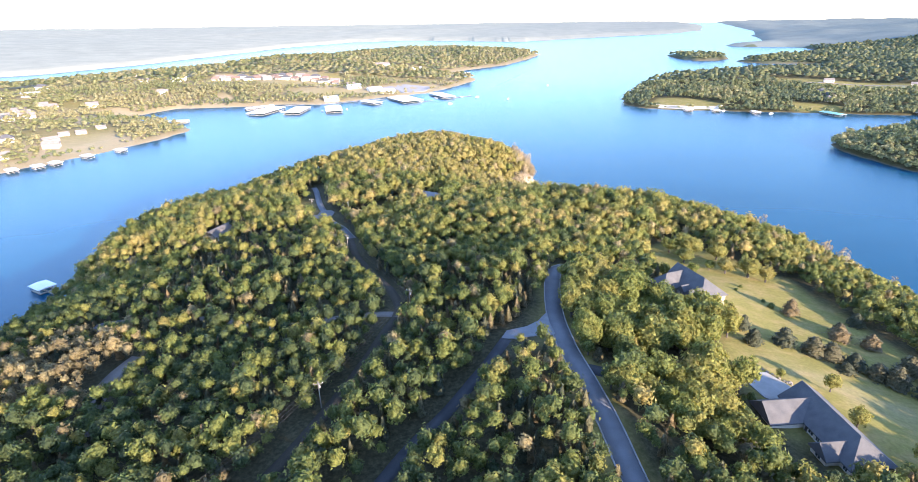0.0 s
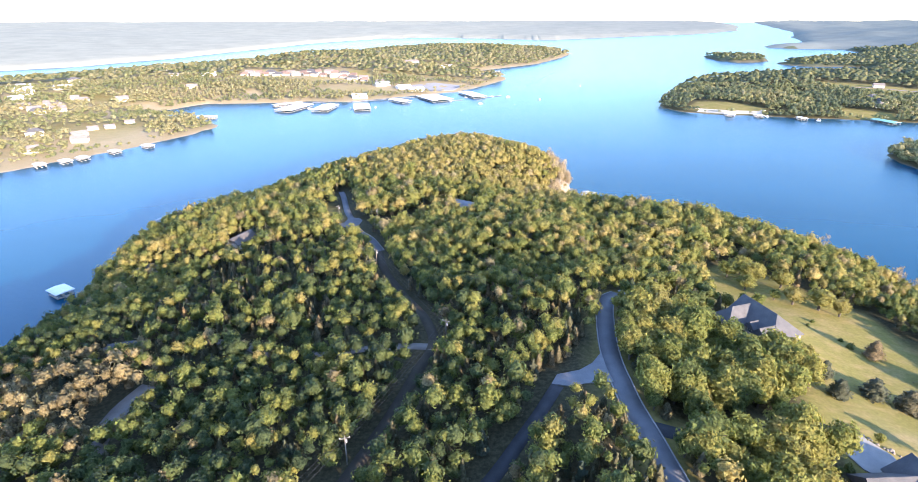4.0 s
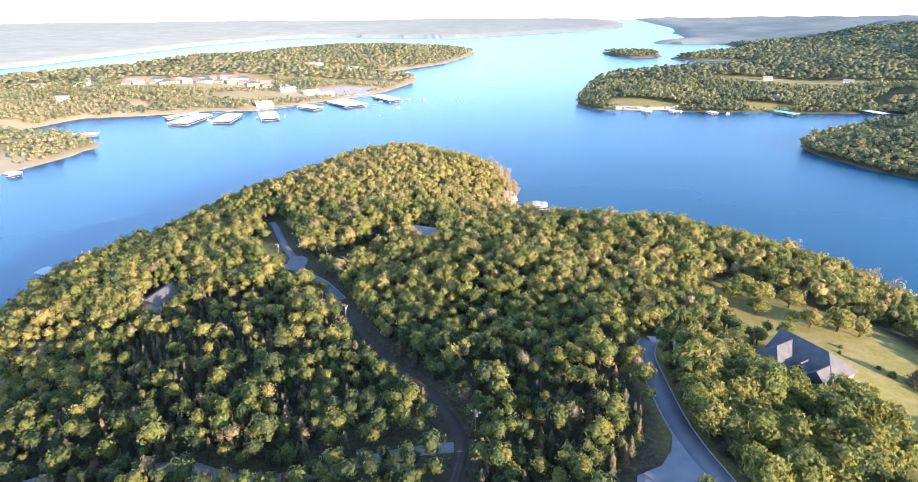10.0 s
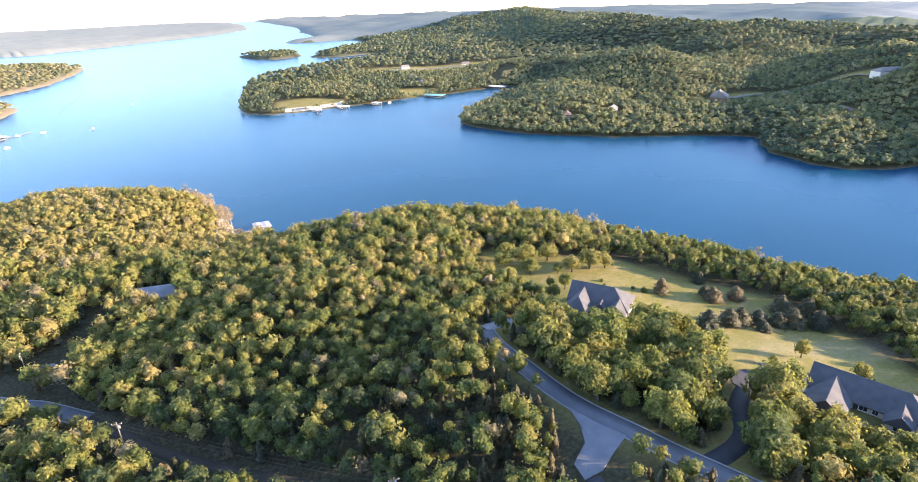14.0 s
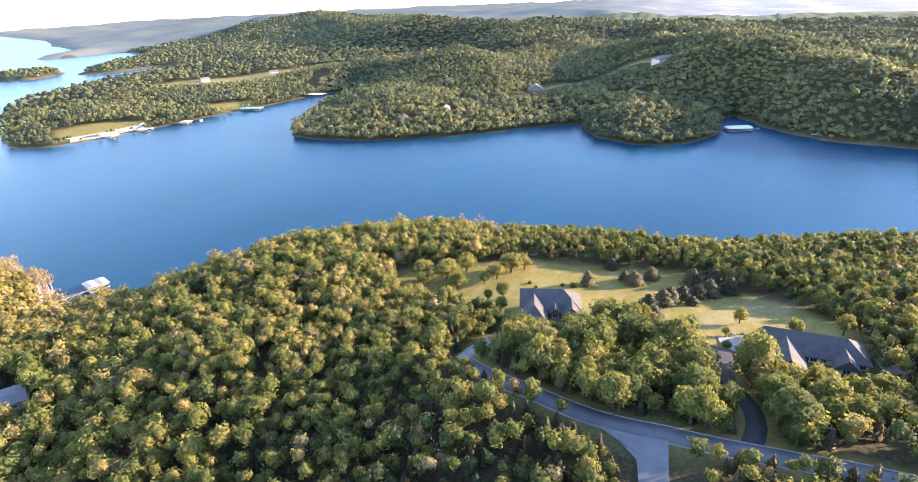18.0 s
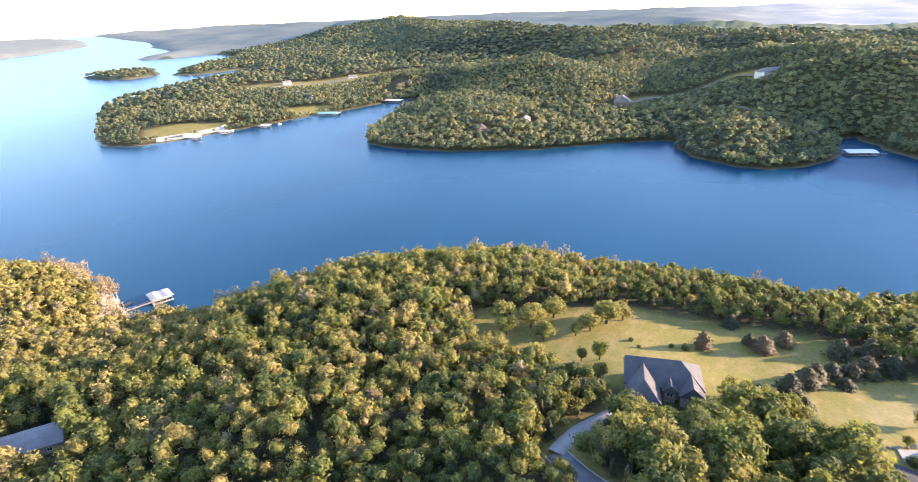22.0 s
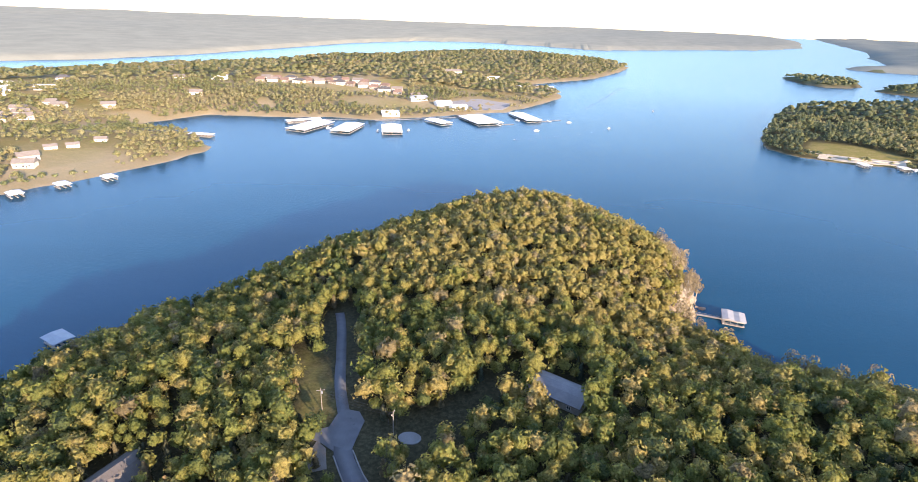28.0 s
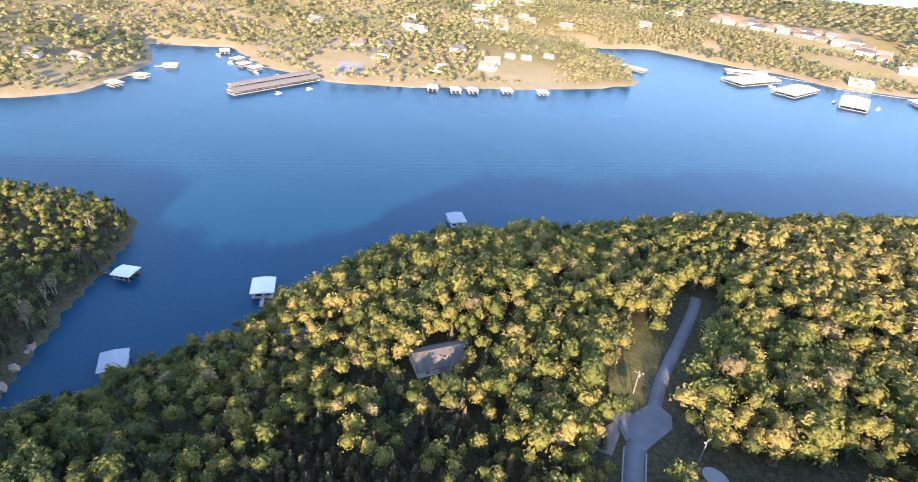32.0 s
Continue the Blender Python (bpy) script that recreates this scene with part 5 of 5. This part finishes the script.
def barn(label, x, y, turn, length, width, eave, rise, roof_mat, wall_mat, category="barn"):
    b = thing("barn", label, category, pose(x, y, gz1(x, y), 0, 0, turn))
    part("wall", boxed(-length / 2, length / 2, -width / 2, width / 2, -3, eave), wall_mat, b)
    # the roof bends once on either side
    prof = [(-width / 2 - 0.6, eave - 0.2), (-width / 4, eave + rise * 0.72), (0, eave + rise), (width / 4, eave + rise * 0.72), (width / 2 + 0.6, eave - 0.2)]
    L = length / 2 + 0.5
    vs = [(s * L, py, pz + dz) for dz in (0, -0.22) for s in (-1, 1) for py, pz in prof]
    fs = []
    for k in range(4):
        fs += [(k, k + 5, k + 6, k + 1), (k + 10, k + 11, k + 16, k + 15), (k, k + 1, k + 11, k + 10), (k + 5, k + 15, k + 16, k + 6)]
    fs += [(0, 10, 15, 5), (4, 9, 19, 14)]
    roof = part("roof", (vs, fs), roof_mat, b)
    for k in range(int(length / 1.2)):
        xs = -L + 0.4 + k * 1.2
        bm = bmesh.new()
        for j in range(4):
            (ya, za), (yb, zb) = prof[j], prof[j + 1]
            a = [bm.verts.new(p) for p in ((xs, ya, za + 0.01), (xs + 0.09, ya, za + 0.05), (xs + 0.18, ya, za + 0.01), (xs, yb, zb + 0.01), (xs + 0.09, yb, zb + 0.05), (xs + 0.18, yb, zb + 0.01))]
            bm.faces.new((a[0], a[1], a[4], a[3]))
            bm.faces.new((a[1], a[2], a[5], a[4]))
        part("seam", bm, roof_mat, roof)
    opening(b, "barn_door", "-y", 0, -width / 2, 0.1, 3.2, 2.6, TRIM, STEEL, "door_leaf", False)
    for u in (-length * 0.32, length * 0.32):
        opening(b, "window", "-y", u, -width / 2, 1.2, 1.2, 1.0, TRIM, GLASS)
    for s in ("-x", "+x"):
        opening(b, "window", s, 0, (-1 if s == "-x" else 1) * length / 2, 1.2, 1.2, 1.0, TRIM, GLASS)
    return b


barn("long barn with pale grey metal roof among the oaks", -17.5, 347, -29, 19, 10.5, 3.4, 2.2, BARN_ROOF, WOOD)
barn("woodland house with brown-grey shingle roof, darkened for shade", -135, 294.5, 69, 16, 9, 3.2, 2.6, SHADED_BROWN_SHINGLE, STUCCO, "house")


def cottage(label, length, width, eave, rise, roof_mat, wall_mat, hips=(0, 0), category="house"):
    """A small far house, with its walls, roof, doors and windows."""
    c = thing("cottage", label, category, group="houses on the far shores")
    part("wall", boxed(-length / 2, length / 2, -width / 2, width / 2, -3, eave), wall_mat, c)
    bm, _, _ = roof_mesh(-length / 2, length / 2, -width / 2, width / 2, eave, rise, "x", hips, 0.7, 0.3)
    part("roof", bm, roof_mat, c)
    for k in range(3):
        u = (k - 1) * length * 0.3
        opening(c, "window", "-y", u, -width / 2, 0.9, 1.6, 1.6, TRIM, GLASS)
        opening(c, "window", "+y", u, width / 2, 0.9, 1.6, 1.6, TRIM, GLASS)
    opening(c, "door", "-y", length * 0.16, -width / 2, 0.1, 1.1, 2.1, TRIM, DARKWOOD, "door_leaf", False)
    return c


COTTAGES = {
    "tan": cottage("tan cottage with brown-grey shingle roof", 16, 10, 4.6, 3.2, SHINGLE_TAN, STUCCO),
    "dark": cottage("cream house with dark shingle hip roof", 18, 11, 5.2, 3.6, SHINGLE, STUCCO, (1, 1)),
    "white": cottage("white building with pale metal roof", 24, 14, 4.2, 3.2, WHITE_ROOF, TRIM, category="building"),
    "red": cottage("tan cabin with dull brown roof", 14, 9, 4.4, 3.4, RED_BRICK, SHINGLE_TAN, (1, 0), "cabin"),
    "big": cottage("large pale storage building with blue-grey walls", 30, 16, 5.0, 2.4, METAL_ROOF, STEEL, category="building"),
    "timber": cottage("timber-fronted lodge with steep grey roof", 24, 20, 4.0, 8.0, SHINGLE_TAN, TIMBER, (0, 1), "lodge"),
    "long": cottage("long tan lodge with pale brown roof", 44, 14, 6.0, 4.0, SHINGLE_TAN, STUCCO, (1, 1), "lodge")}


def settle(kind, x, y, turn, z=None, s=1.0):
    m = pose(x, y, gz1(x, y) if z is None else z, 0, 0, turn) @ Matrix.Diagonal((s, s, s, 1))
    plant(COTTAGES[kind], m)


for kind, x, y, turn in [
                         ("tan", -474, 573, 40), ("tan", -624, 762, 30), ("tan", -600, 750, 30), ("dark", -587, 738, 35),
                         ("tan", -606, 789, 20), ("tan", -590, 775, 35), ("tan", -576, 762, 50), ("tan", -604, 832, 25), ("tan", -587, 826, 15), ("tan", -549, 861, 30), ("tan", -453, 621, 20),
                         ("dark", -513, 633, 40), ("tan", -494, 969, 20), ("white", -511, 1072, 15), ("tan", -560, 1040, 30), ("white", -125, 1036, 32), ("white", -150, 1050, 32), ("white", -606, 646, 20), ("tan", -588, 552, 10),
                         ("dark", -536, 546, 60), ("dark", -560, 571, 35), ("red", -582, 547, 70), ("tan", -465, 638, 50), ("white", -690, 848, 30),
                         ("white", -665, 900, 20), ("white", -733, 908, 10), ("dark", -700, 975, 40), ("long", -640, 1160, 20), ("dark", -591, 1202, 10),
                         ("white", -670, 813, 60), ("white", -704, 869, 45), ("dark", -624, 650, 10), ("tan", -655, 673, 45), ("tan", -692, 559, 15),
                         ("tan", -760, 760, 40), ("dark", -820, 700, 10), ("tan", -800, 820, 70), ("white", -212, 966, 20), ("big", -192, 1064, 40),
                         ("tan", -198, 1078, 40), ("long", -170, 1330, 15), ("white", -90, 1355, 15), ("tan", 0, 1362, 40), ("dark", -300, 1260, 20),
                         ("red", 475, 494, 40), ("tan", 532, 470, 20), ("timber", 671, 403, 20), ("red", 645, 258, 60),
                         ("long", 763, 247, -35), ("dark", 577, 886, 20), ("tan", 560, 860, 60), ("tan", 690, 1070, -20), ("tan", 800, 1000, -35),
                         ("tan", 860, 925, -35), ("dark", 585, 920, 30), ("tan", -645, 300, 20), ("dark", -660, 265, 60)]:
    settle(kind, x, y, turn)
for kind, x, y, turn in [("dark", -129, 180, 20), ("tan", -163, 213, 75), ("dark", -175, 270, 60), ("tan", -471, 671, 42), ("tan", -458, 683, 42), ("tan", -449, 710, 25)]:
    settle(kind, x, y, turn, gz1(x, y) - 0.4, 0.68)
rng = random.Random(11)
for k in range(26):
    t = k % 13 / 12
    settle(("red", "tan", "red", "dark")[k % 4], -448 + 215 * t + rng.uniform(-5, 5), 1078 + 32 * math.sin(t * 3) + (24 if k > 12 else 0) + rng.uniform(-4, 4),
           rng.uniform(-20, 30))


# ---- docks and boats ----
def dock(label, length, width, roof_mat, rise=0.8, gang=14.0, posts=4, category="boat dock", group="boat docks", split=False, deck_mat=None):
    """A floating boat dock: floats, decks round a slip, posts, a roof, and a gangway towards -x."""
    d = thing("boat_dock", label, category, group=group)
    hl, hw = length / 2, width / 2
    for x0, x1, y0, y1 in ((-hl, -hl + 1.6, -hw, hw), (-hl + 1.6, hl, -hw, -hw + 1.3), (-hl + 1.6, hl, hw - 1.3, hw), (-hl + 1.6, hl, -0.6, 0.6)):
        deck = part("deck", boxed(x0, x1, y0, y1, 0.25, 0.5), deck_mat or WOOD, d)
        part("float", boxed(x0 + 0.1, x1 - 0.1, y0 + 0.1, y1 - 0.1, -0.4, 0.25), FLOAT, deck)
    for k in range(posts):
        x = -hl + 0.5 + (length - 1.0) * k / (posts - 1)
        for y in (-hw + 0.3, hw - 0.3):
            part("post", boxed(x - 0.09, x + 0.09, y - 0.09, y + 0.09, 0.5, 3.3), STEEL, d)
    if split:
        a, _, _ = roof_mesh(-hl, -hl * 0.1, -hw, hw, 3.6, rise, "y", (0, 0), 0.5, 0.2)
        part("roof", a, roof_mat, d)
        b, _, _ = roof_mesh(hl * 0.0, hl, -hw, hw, 3.2, rise, "y", (0, 0), 0.4, 0.2)
        part("roof", b, DOCK_ROOF, d)
    else:
        a, _, _ = roof_mesh(-hl, hl, -hw, hw, 3.3, rise, "x", (0, 0), 0.6, 0.2)
        part("roof", a, roof_mat, d)
    for y in (-hw, hw):
        bm = bmesh.new()
        for z in (0.95, 1.45):
            box(bm, -hl, hl * 0.4, y - 0.03, y + 0.03, z, z + 0.06)
        part("rail", bm, STEEL, d)
    if gang:
        g = part("gangway", boxed(-hl - gang, -hl, -0.7, 0.7, 0.35, 0.5), deck_mat or WOOD, d)
        bm = bmesh.new()
        for y in (-0.7, 0.66):
            box(bm, -hl - gang, -hl, y, y + 0.05, 1.3, 1.36)
            for k in range(6):
                box(bm, -hl - gang * k / 5 - 0.05, -hl - gang * k / 5, y, y + 0.05, 0.5, 1.3)
        part("handrail", bm, STEEL, g)
    return d


dock("private boat dock with pale two-part metal roof", 10.5, 10.0, DOCK_ROOF, 0.4, 12.0, split=True).matrix_world = pose(80, 458, 0, 0, 0, -14)
dock("private boat dock with white metal roof at wooded bank", 10.5, 8.5, WHITE_ROOF, 0.5, 6.0).matrix_world = pose(-234, 282, 0, 0, 0, 150)
dock("private boat dock with wide pale metal roof", 9.5, 8.0, METAL_ROOF, 0.5, 5.0).matrix_world = pose(-222, 223, 0, 0, 0, 160)
dock("small boat dock with brown deck and pale roof", 7.5, 7.0, WHITE_ROOF, 0.6, 14.0, deck_mat=DARKWOOD).matrix_world = pose(-277, 241, 0, 0, 0, 40)
dock("private boat dock with grey metal roof", 10.5, 8.0, METAL_ROOF, 0.5, 6.0).matrix_world = pose(-233, 388, 0, 0, 0, 155)
dock("long white-roofed community dock over dark water", 24, 13, WHITE_ROOF, 0.8, 10, 6).matrix_world = pose(563, 146, 0, 0, 0, 115)
dock("grey-roofed community dock at the far bank", 22, 12, METAL_ROOF, 0.8, 8, 6).matrix_world = pose(558, 73, 0, 0, 0, 165)
dock("green-roofed boat dock off the low point", 30, 14, GREEN_ROOF, 0.9, 14, 7).matrix_world = pose(516, 776, 0, 0, 0, -70)
dock("white-roofed boat dock in the far cove", 34, 15, WHITE_ROOF, 0.9, 8, 7).matrix_world = pose(636, 760, 0, 0, 0, -80)
small = dock("small white-roofed boat dock on the far bank", 11, 9, WHITE_ROOF, 0.6, 9, group="far bank docks")
first = True
for x, y, turn in [(335, 822, -75), (372, 815, -80), (420, 796, -80), (-437, 536, -38), (-421, 550, -35), (-412, 563, -32), (-396, 591, -30),
                   (-375, 617, -28), (-575, 309, 20), (-590, 334, 40), (-615, 366, 60), (-650, 430, -20), (-612, 428, -70),
                   (-590, 425, -80), (-572, 428, -80)]:
    m = pose(x, y, 0, 0, 0, turn)
    if first:
        small.matrix_world, first = m, False
    else:
        copy_thing(small, m)
for label, x, y, turn, length, width, n in [
        ("large white-roofed covered marina dock", -291, 868, 74, 62, 28, 11), ("white-roofed covered marina dock behind another", -312, 899, 40, 44, 13, 9),
        ("wide white-roofed covered marina dock", -244, 868, 85, 52, 25, 9), ("square white-roofed marina dock", -190, 875, 104, 48, 24, 7),
        ("low white-roofed marina dock", -141, 938, 137, 36, 19, 7), ("very large white-roofed covered marina dock", -87, 966, 122, 60, 38, 11),
        ("long white-roofed covered marina dock", -26, 1005, 117, 60, 24, 11), ("far white-roofed marina dock", -60, 1340, 10, 60, 20, 9),
        ("far white-roofed marina dock", 5, 1352, 12, 50, 14, 9), ("pale dock with open slips off the low point", -388, 788, 0, 26, 9, 8),
        ("long brown-roofed covered marina dock", -512, 420, 96, 84, 12, 13),
        ("long tan-roofed covered marina dock", -528, 424, 96, 78, 10, 12)]:
    ob = dock(label, length, width, SHINGLE_TAN if "brown" in label or "tan" in label else WHITE_ROOF, 1.2, 0, n, "marina dock", "marina docks")
    ob.matrix_world = pose(x, y, 0, 0, 0, turn)
for x0, y0, x1, y1 in [(-330, 905, -250, 935), (-225, 930, -120, 985), (-84, 934, -41, 958), (-18, 976, 24, 1006), (-515, 462, -512, 486), (-440, 798, -412, 786)]:
    L, turn = math.hypot(x1 - x0, y1 - y0), math.degrees(math.atan2(y1 - y0, x1 - x0))
    w = thing("walkway", "pale floating walkway of the marina", "walkway", pose(x0, y0, 0, 0, 0, turn), "marina walkways")
    part("deck", boxed(0, L, -1.2, 1.2, 0.25, 0.5), CONCRETE, w)
    part("float", boxed(0.2, L - 0.2, -1.0, 1.0, -0.4, 0.25), FLOAT, w)


def motorboat(label):
    b = thing("motorboat", label, "boat", group="boats on the lake")
    prof, vs = [(-3.2, 1.15, 0.9), (-1.0, 1.25, 0.9), (1.4, 1.05, 1.0), (2.8, 0.55, 1.1), (3.5, 0.05, 1.2)], []
    for x, w, t in prof:
        vs += [(x, -w, t), (x, -w * 0.7, -0.2), (x, 0, -0.35), (x, w * 0.7, -0.2), (x, w, t)]
    fs = [(5 * k + j, 5 * k + j + 1, 5 * k + j + 6, 5 * k + j + 5) for k in range(4) for j in range(4)]
    fs += [(0, 4, 3, 2, 1)] + [(5 * k, 5 * k + 5, 5 * k + 9, 5 * k + 4) for k in range(2, 4)]
    part("hull", (vs, fs), BOAT_WHITE, b)
    part("floor", boxed(-3.0, 1.4, -0.9, 0.9, 0.15, 0.3), TRIM, b)
    part("windshield", boxed(0.9, 1.0, -0.8, 0.8, 0.9, 1.5), GLASS, b)
    part("canopy", boxed(-1.8, 0.9, -1.0, 1.0, 2.1, 2.2), TRIM, b)
    for y in (-0.9, 0.9):
        part("pole", boxed(-0.5, -0.44, y - 0.03, y + 0.03, 0.3, 2.1), STEEL, b)
    part("motor", boxed(-3.7, -3.2, -0.25, 0.25, 0.0, 1.3), FLOAT, b)
    return b


boat = motorboat("white motorboat with canopy on the water")
boat.matrix_world = pose(86, 961, 0, 0, 0, 60)
for x, y, turn in [(-11, 920, 15), (178, 1130, 70), (35, 990, 20), (-300, 862, 40), (-268, 868, 40), (-205, 866, 80), (-170, 880, 80), (-60, 945, -38), (-36, 985, -38),
                   (8, 992, -38), (-490, 412, 96), (-489, 440, 96), (-540, 436, 96), (-640, 420, 10), (-605, 418, 20), (-560, 424, 5), (385, 818, 30), (440, 792, 10)]:
    copy_thing(boat, pose(x, y, 0, 0, 0, turn))


# ---- utility poles and cables ----
def utility_pole(label, height=8.5):
    p = thing("utility_pole", label, "utility pole", group="utility poles")
    part("shaft", tube([(0, 0, -1), (0, 0, height * 0.5), (0, 0, height)], [0.18, 0.15, 0.12], 8), POLE_WOOD, p)
    arm = part("crossarm", boxed(-1.2, 1.2, -0.07, 0.07, height - 0.9, height - 0.74), POLE_WOOD, p)
    for x in (-1.1, 0.0, 1.1):
        part("insulator", tube([(x, 0, height - 0.74), (x, 0, height - 0.6), (x, 0, height - 0.46)], [0.05, 0.09, 0.03], 6), TRIM, arm)
    part("transformer", tube([(0.3, 0.25, height - 2.4), (0.3, 0.25, height - 2.3), (0.3, 0.25, height - 1.5), (0.3, 0.25, height - 1.45)], [0.05, 0.24, 0.24, 0.05], 8), STEEL, p)
    return p


POLES = [(-90.5, 329), (-66.5, 321.5), (-53, 246), (-17.5, 173), (-37, 120), (-55, 84)]
pole = utility_pole("weathered pale wooden utility pole with crossarm")
for k, (x, y) in enumerate(POLES):
    m = pose(x, y, gz1(x, y), 0, 0, (20, 80, -30, -25, 20, 25)[k])
    if k:
        copy_thing(pole, m)
    else:
        pole.matrix_world = m
for a, b in ((1, 0), (1, 2), (2, 3), (3, 4), (4, 5)):
    for off in (-1.1, 0.0, 1.1):
        (ax, ay), (bx, by) = POLES[a], POLES[b]
        d = Vector((bx - ax, by - ay)).normalized()
        nx, ny = -d.y * off, d.x * off
        A, B = Vector((ax + nx, ay + ny, gz1(ax, ay) + 7.9)), Vector((bx + nx, by + ny, gz1(bx, by) + 7.9))
        pts = [A.lerp(B, t / 10) - Vector((0, 0, 4 * (t / 10) * (1 - t / 10) * 1.1)) for t in range(11)]
        vs, fs = tube(pts, [0.02] * 11, 4)
        cable = thing("power_cable", "thin sagging power cable between wooden poles", "cable", group="power cables")
        part("wire", (vs, fs), CABLE, cable)
culvert = thing("culvert_ring", "pale oval concrete ring beside the lane", "culvert", pose(-91.5, 321.5, gz1(-91.5, 321.5), 0, 0, 10))
part("ring", tube([(1.9 * math.cos(a), 0.8 * math.sin(a), 0.15) for a in [k * math.pi / 8 for k in range(17)]], [0.22] * 17, 6), CONCRETE, culvert)


def boulder(seed, label):
    rng = np.random.RandomState(seed)
    b = thing("boulder", label, "rock", group="garden boulders")
    part("stone", (ICO_V * rng.uniform(0.75, 1.15, (12, 1)) * (1, 0.8, 0.6), ICO_F_ALL), GRAVEL, b)
    return b


ICO_F_ALL = [tuple(f) for f in ICO_F] + [(0, 1, 2), (1, 0, 5), (0, 2, 3), (0, 3, 4), (0, 4, 5)]
rock = boulder(3, "grey-tan boulder edging the forecourt garden")
rock.matrix_world = pose(97, 136, gz1(97, 136) + 0.2)
rng = random.Random(8)
for k in range(22):
    if k < 12:
        x, y = 92 + k * 0.75 + rng.uniform(-0.4, 0.4), 141.5 - k * 0.9 + rng.uniform(-0.4, 0.4)
    else:
        x, y = 93 + rng.uniform(0, 10), 88 + rng.uniform(0, 9)
    s = rng.uniform(0.4, 0.9)
    copy_thing(rock, pose(x, y, gz1(x, y) + 0.2 * s, 0, 0, rng.uniform(0, 360)) @ Matrix.Diagonal((s, s, s, 1)))


# ---- shore rocks and boat wakes ----
outcrop = thing("shore_rock", "pale tan rock ledge on the wooded point", "rock", group="shore rocks")
part("stone", (ICO_V * np.random.RandomState(4).uniform(0.7, 1.2, (12, 1)) * (1.3, 0.9, 0.6), ICO_F_ALL), ROCK, outcrop)
rng = random.Random(19)
for k in range(46):
    if k < 22:
        x, y = 46 + 14 * rng.random(), 437 + 22 * rng.random()
    elif k < 34:
        x, y = 60 + 8 * rng.random(), 465 + 45 * rng.random()
    else:
        t = rng.random()
        x, y = -222 - 100 * t, 188 + 66 * t - 3
    s = rng.uniform(0.8, 2.4)
    m = pose(x, y, max(gz1(x, y), -0.3) + 0.2 * s, rng.uniform(-15, 15), rng.uniform(-15, 15), rng.uniform(0, 360)) @ Matrix.Diagonal((s, s, s, 1))
    if k:
        copy_thing(outcrop, m @ Matrix.Diagonal((*(1 / v for v in outcrop.scale), 1)))
    else:
        outcrop.matrix_world = m


def wake(line, widths, label):
    pts, vs = [Vector((*p, 0.03)) for p in line], []
    fine = [pts[k].lerp(pts[k + 1], t / 6) for k in range(len(pts) - 1) for t in range(6)] + [pts[-1]]
    for k, p in enumerate(fine):
        d = (fine[min(k + 1, len(fine) - 1)] - fine[max(k - 1, 0)]).normalized()
        n = Vector((-d.y, d.x, 0))
        w = np.interp(k / (len(fine) - 1), [0, 1], widths) / 2
        vs += [tuple(p - n * w), tuple(p + n * w)]
    fs = [(2 * k, 2 * k + 2, 2 * k + 3, 2 * k + 1) for k in range(len(fine) - 1)]
    return tagged(sheet("wake", vs, fs, FOAM), label, "water", kind="structure")


wake([(83, 957), (55, 925), (10, 890), (-40, 862)], (1.2, 6.0), "thin foam trail behind a motorboat")
wake([(67, 1110), (100, 1200), (135, 1300), (174, 1415)], (5.0, 11.0), "old broad boat trail fading on the lake")
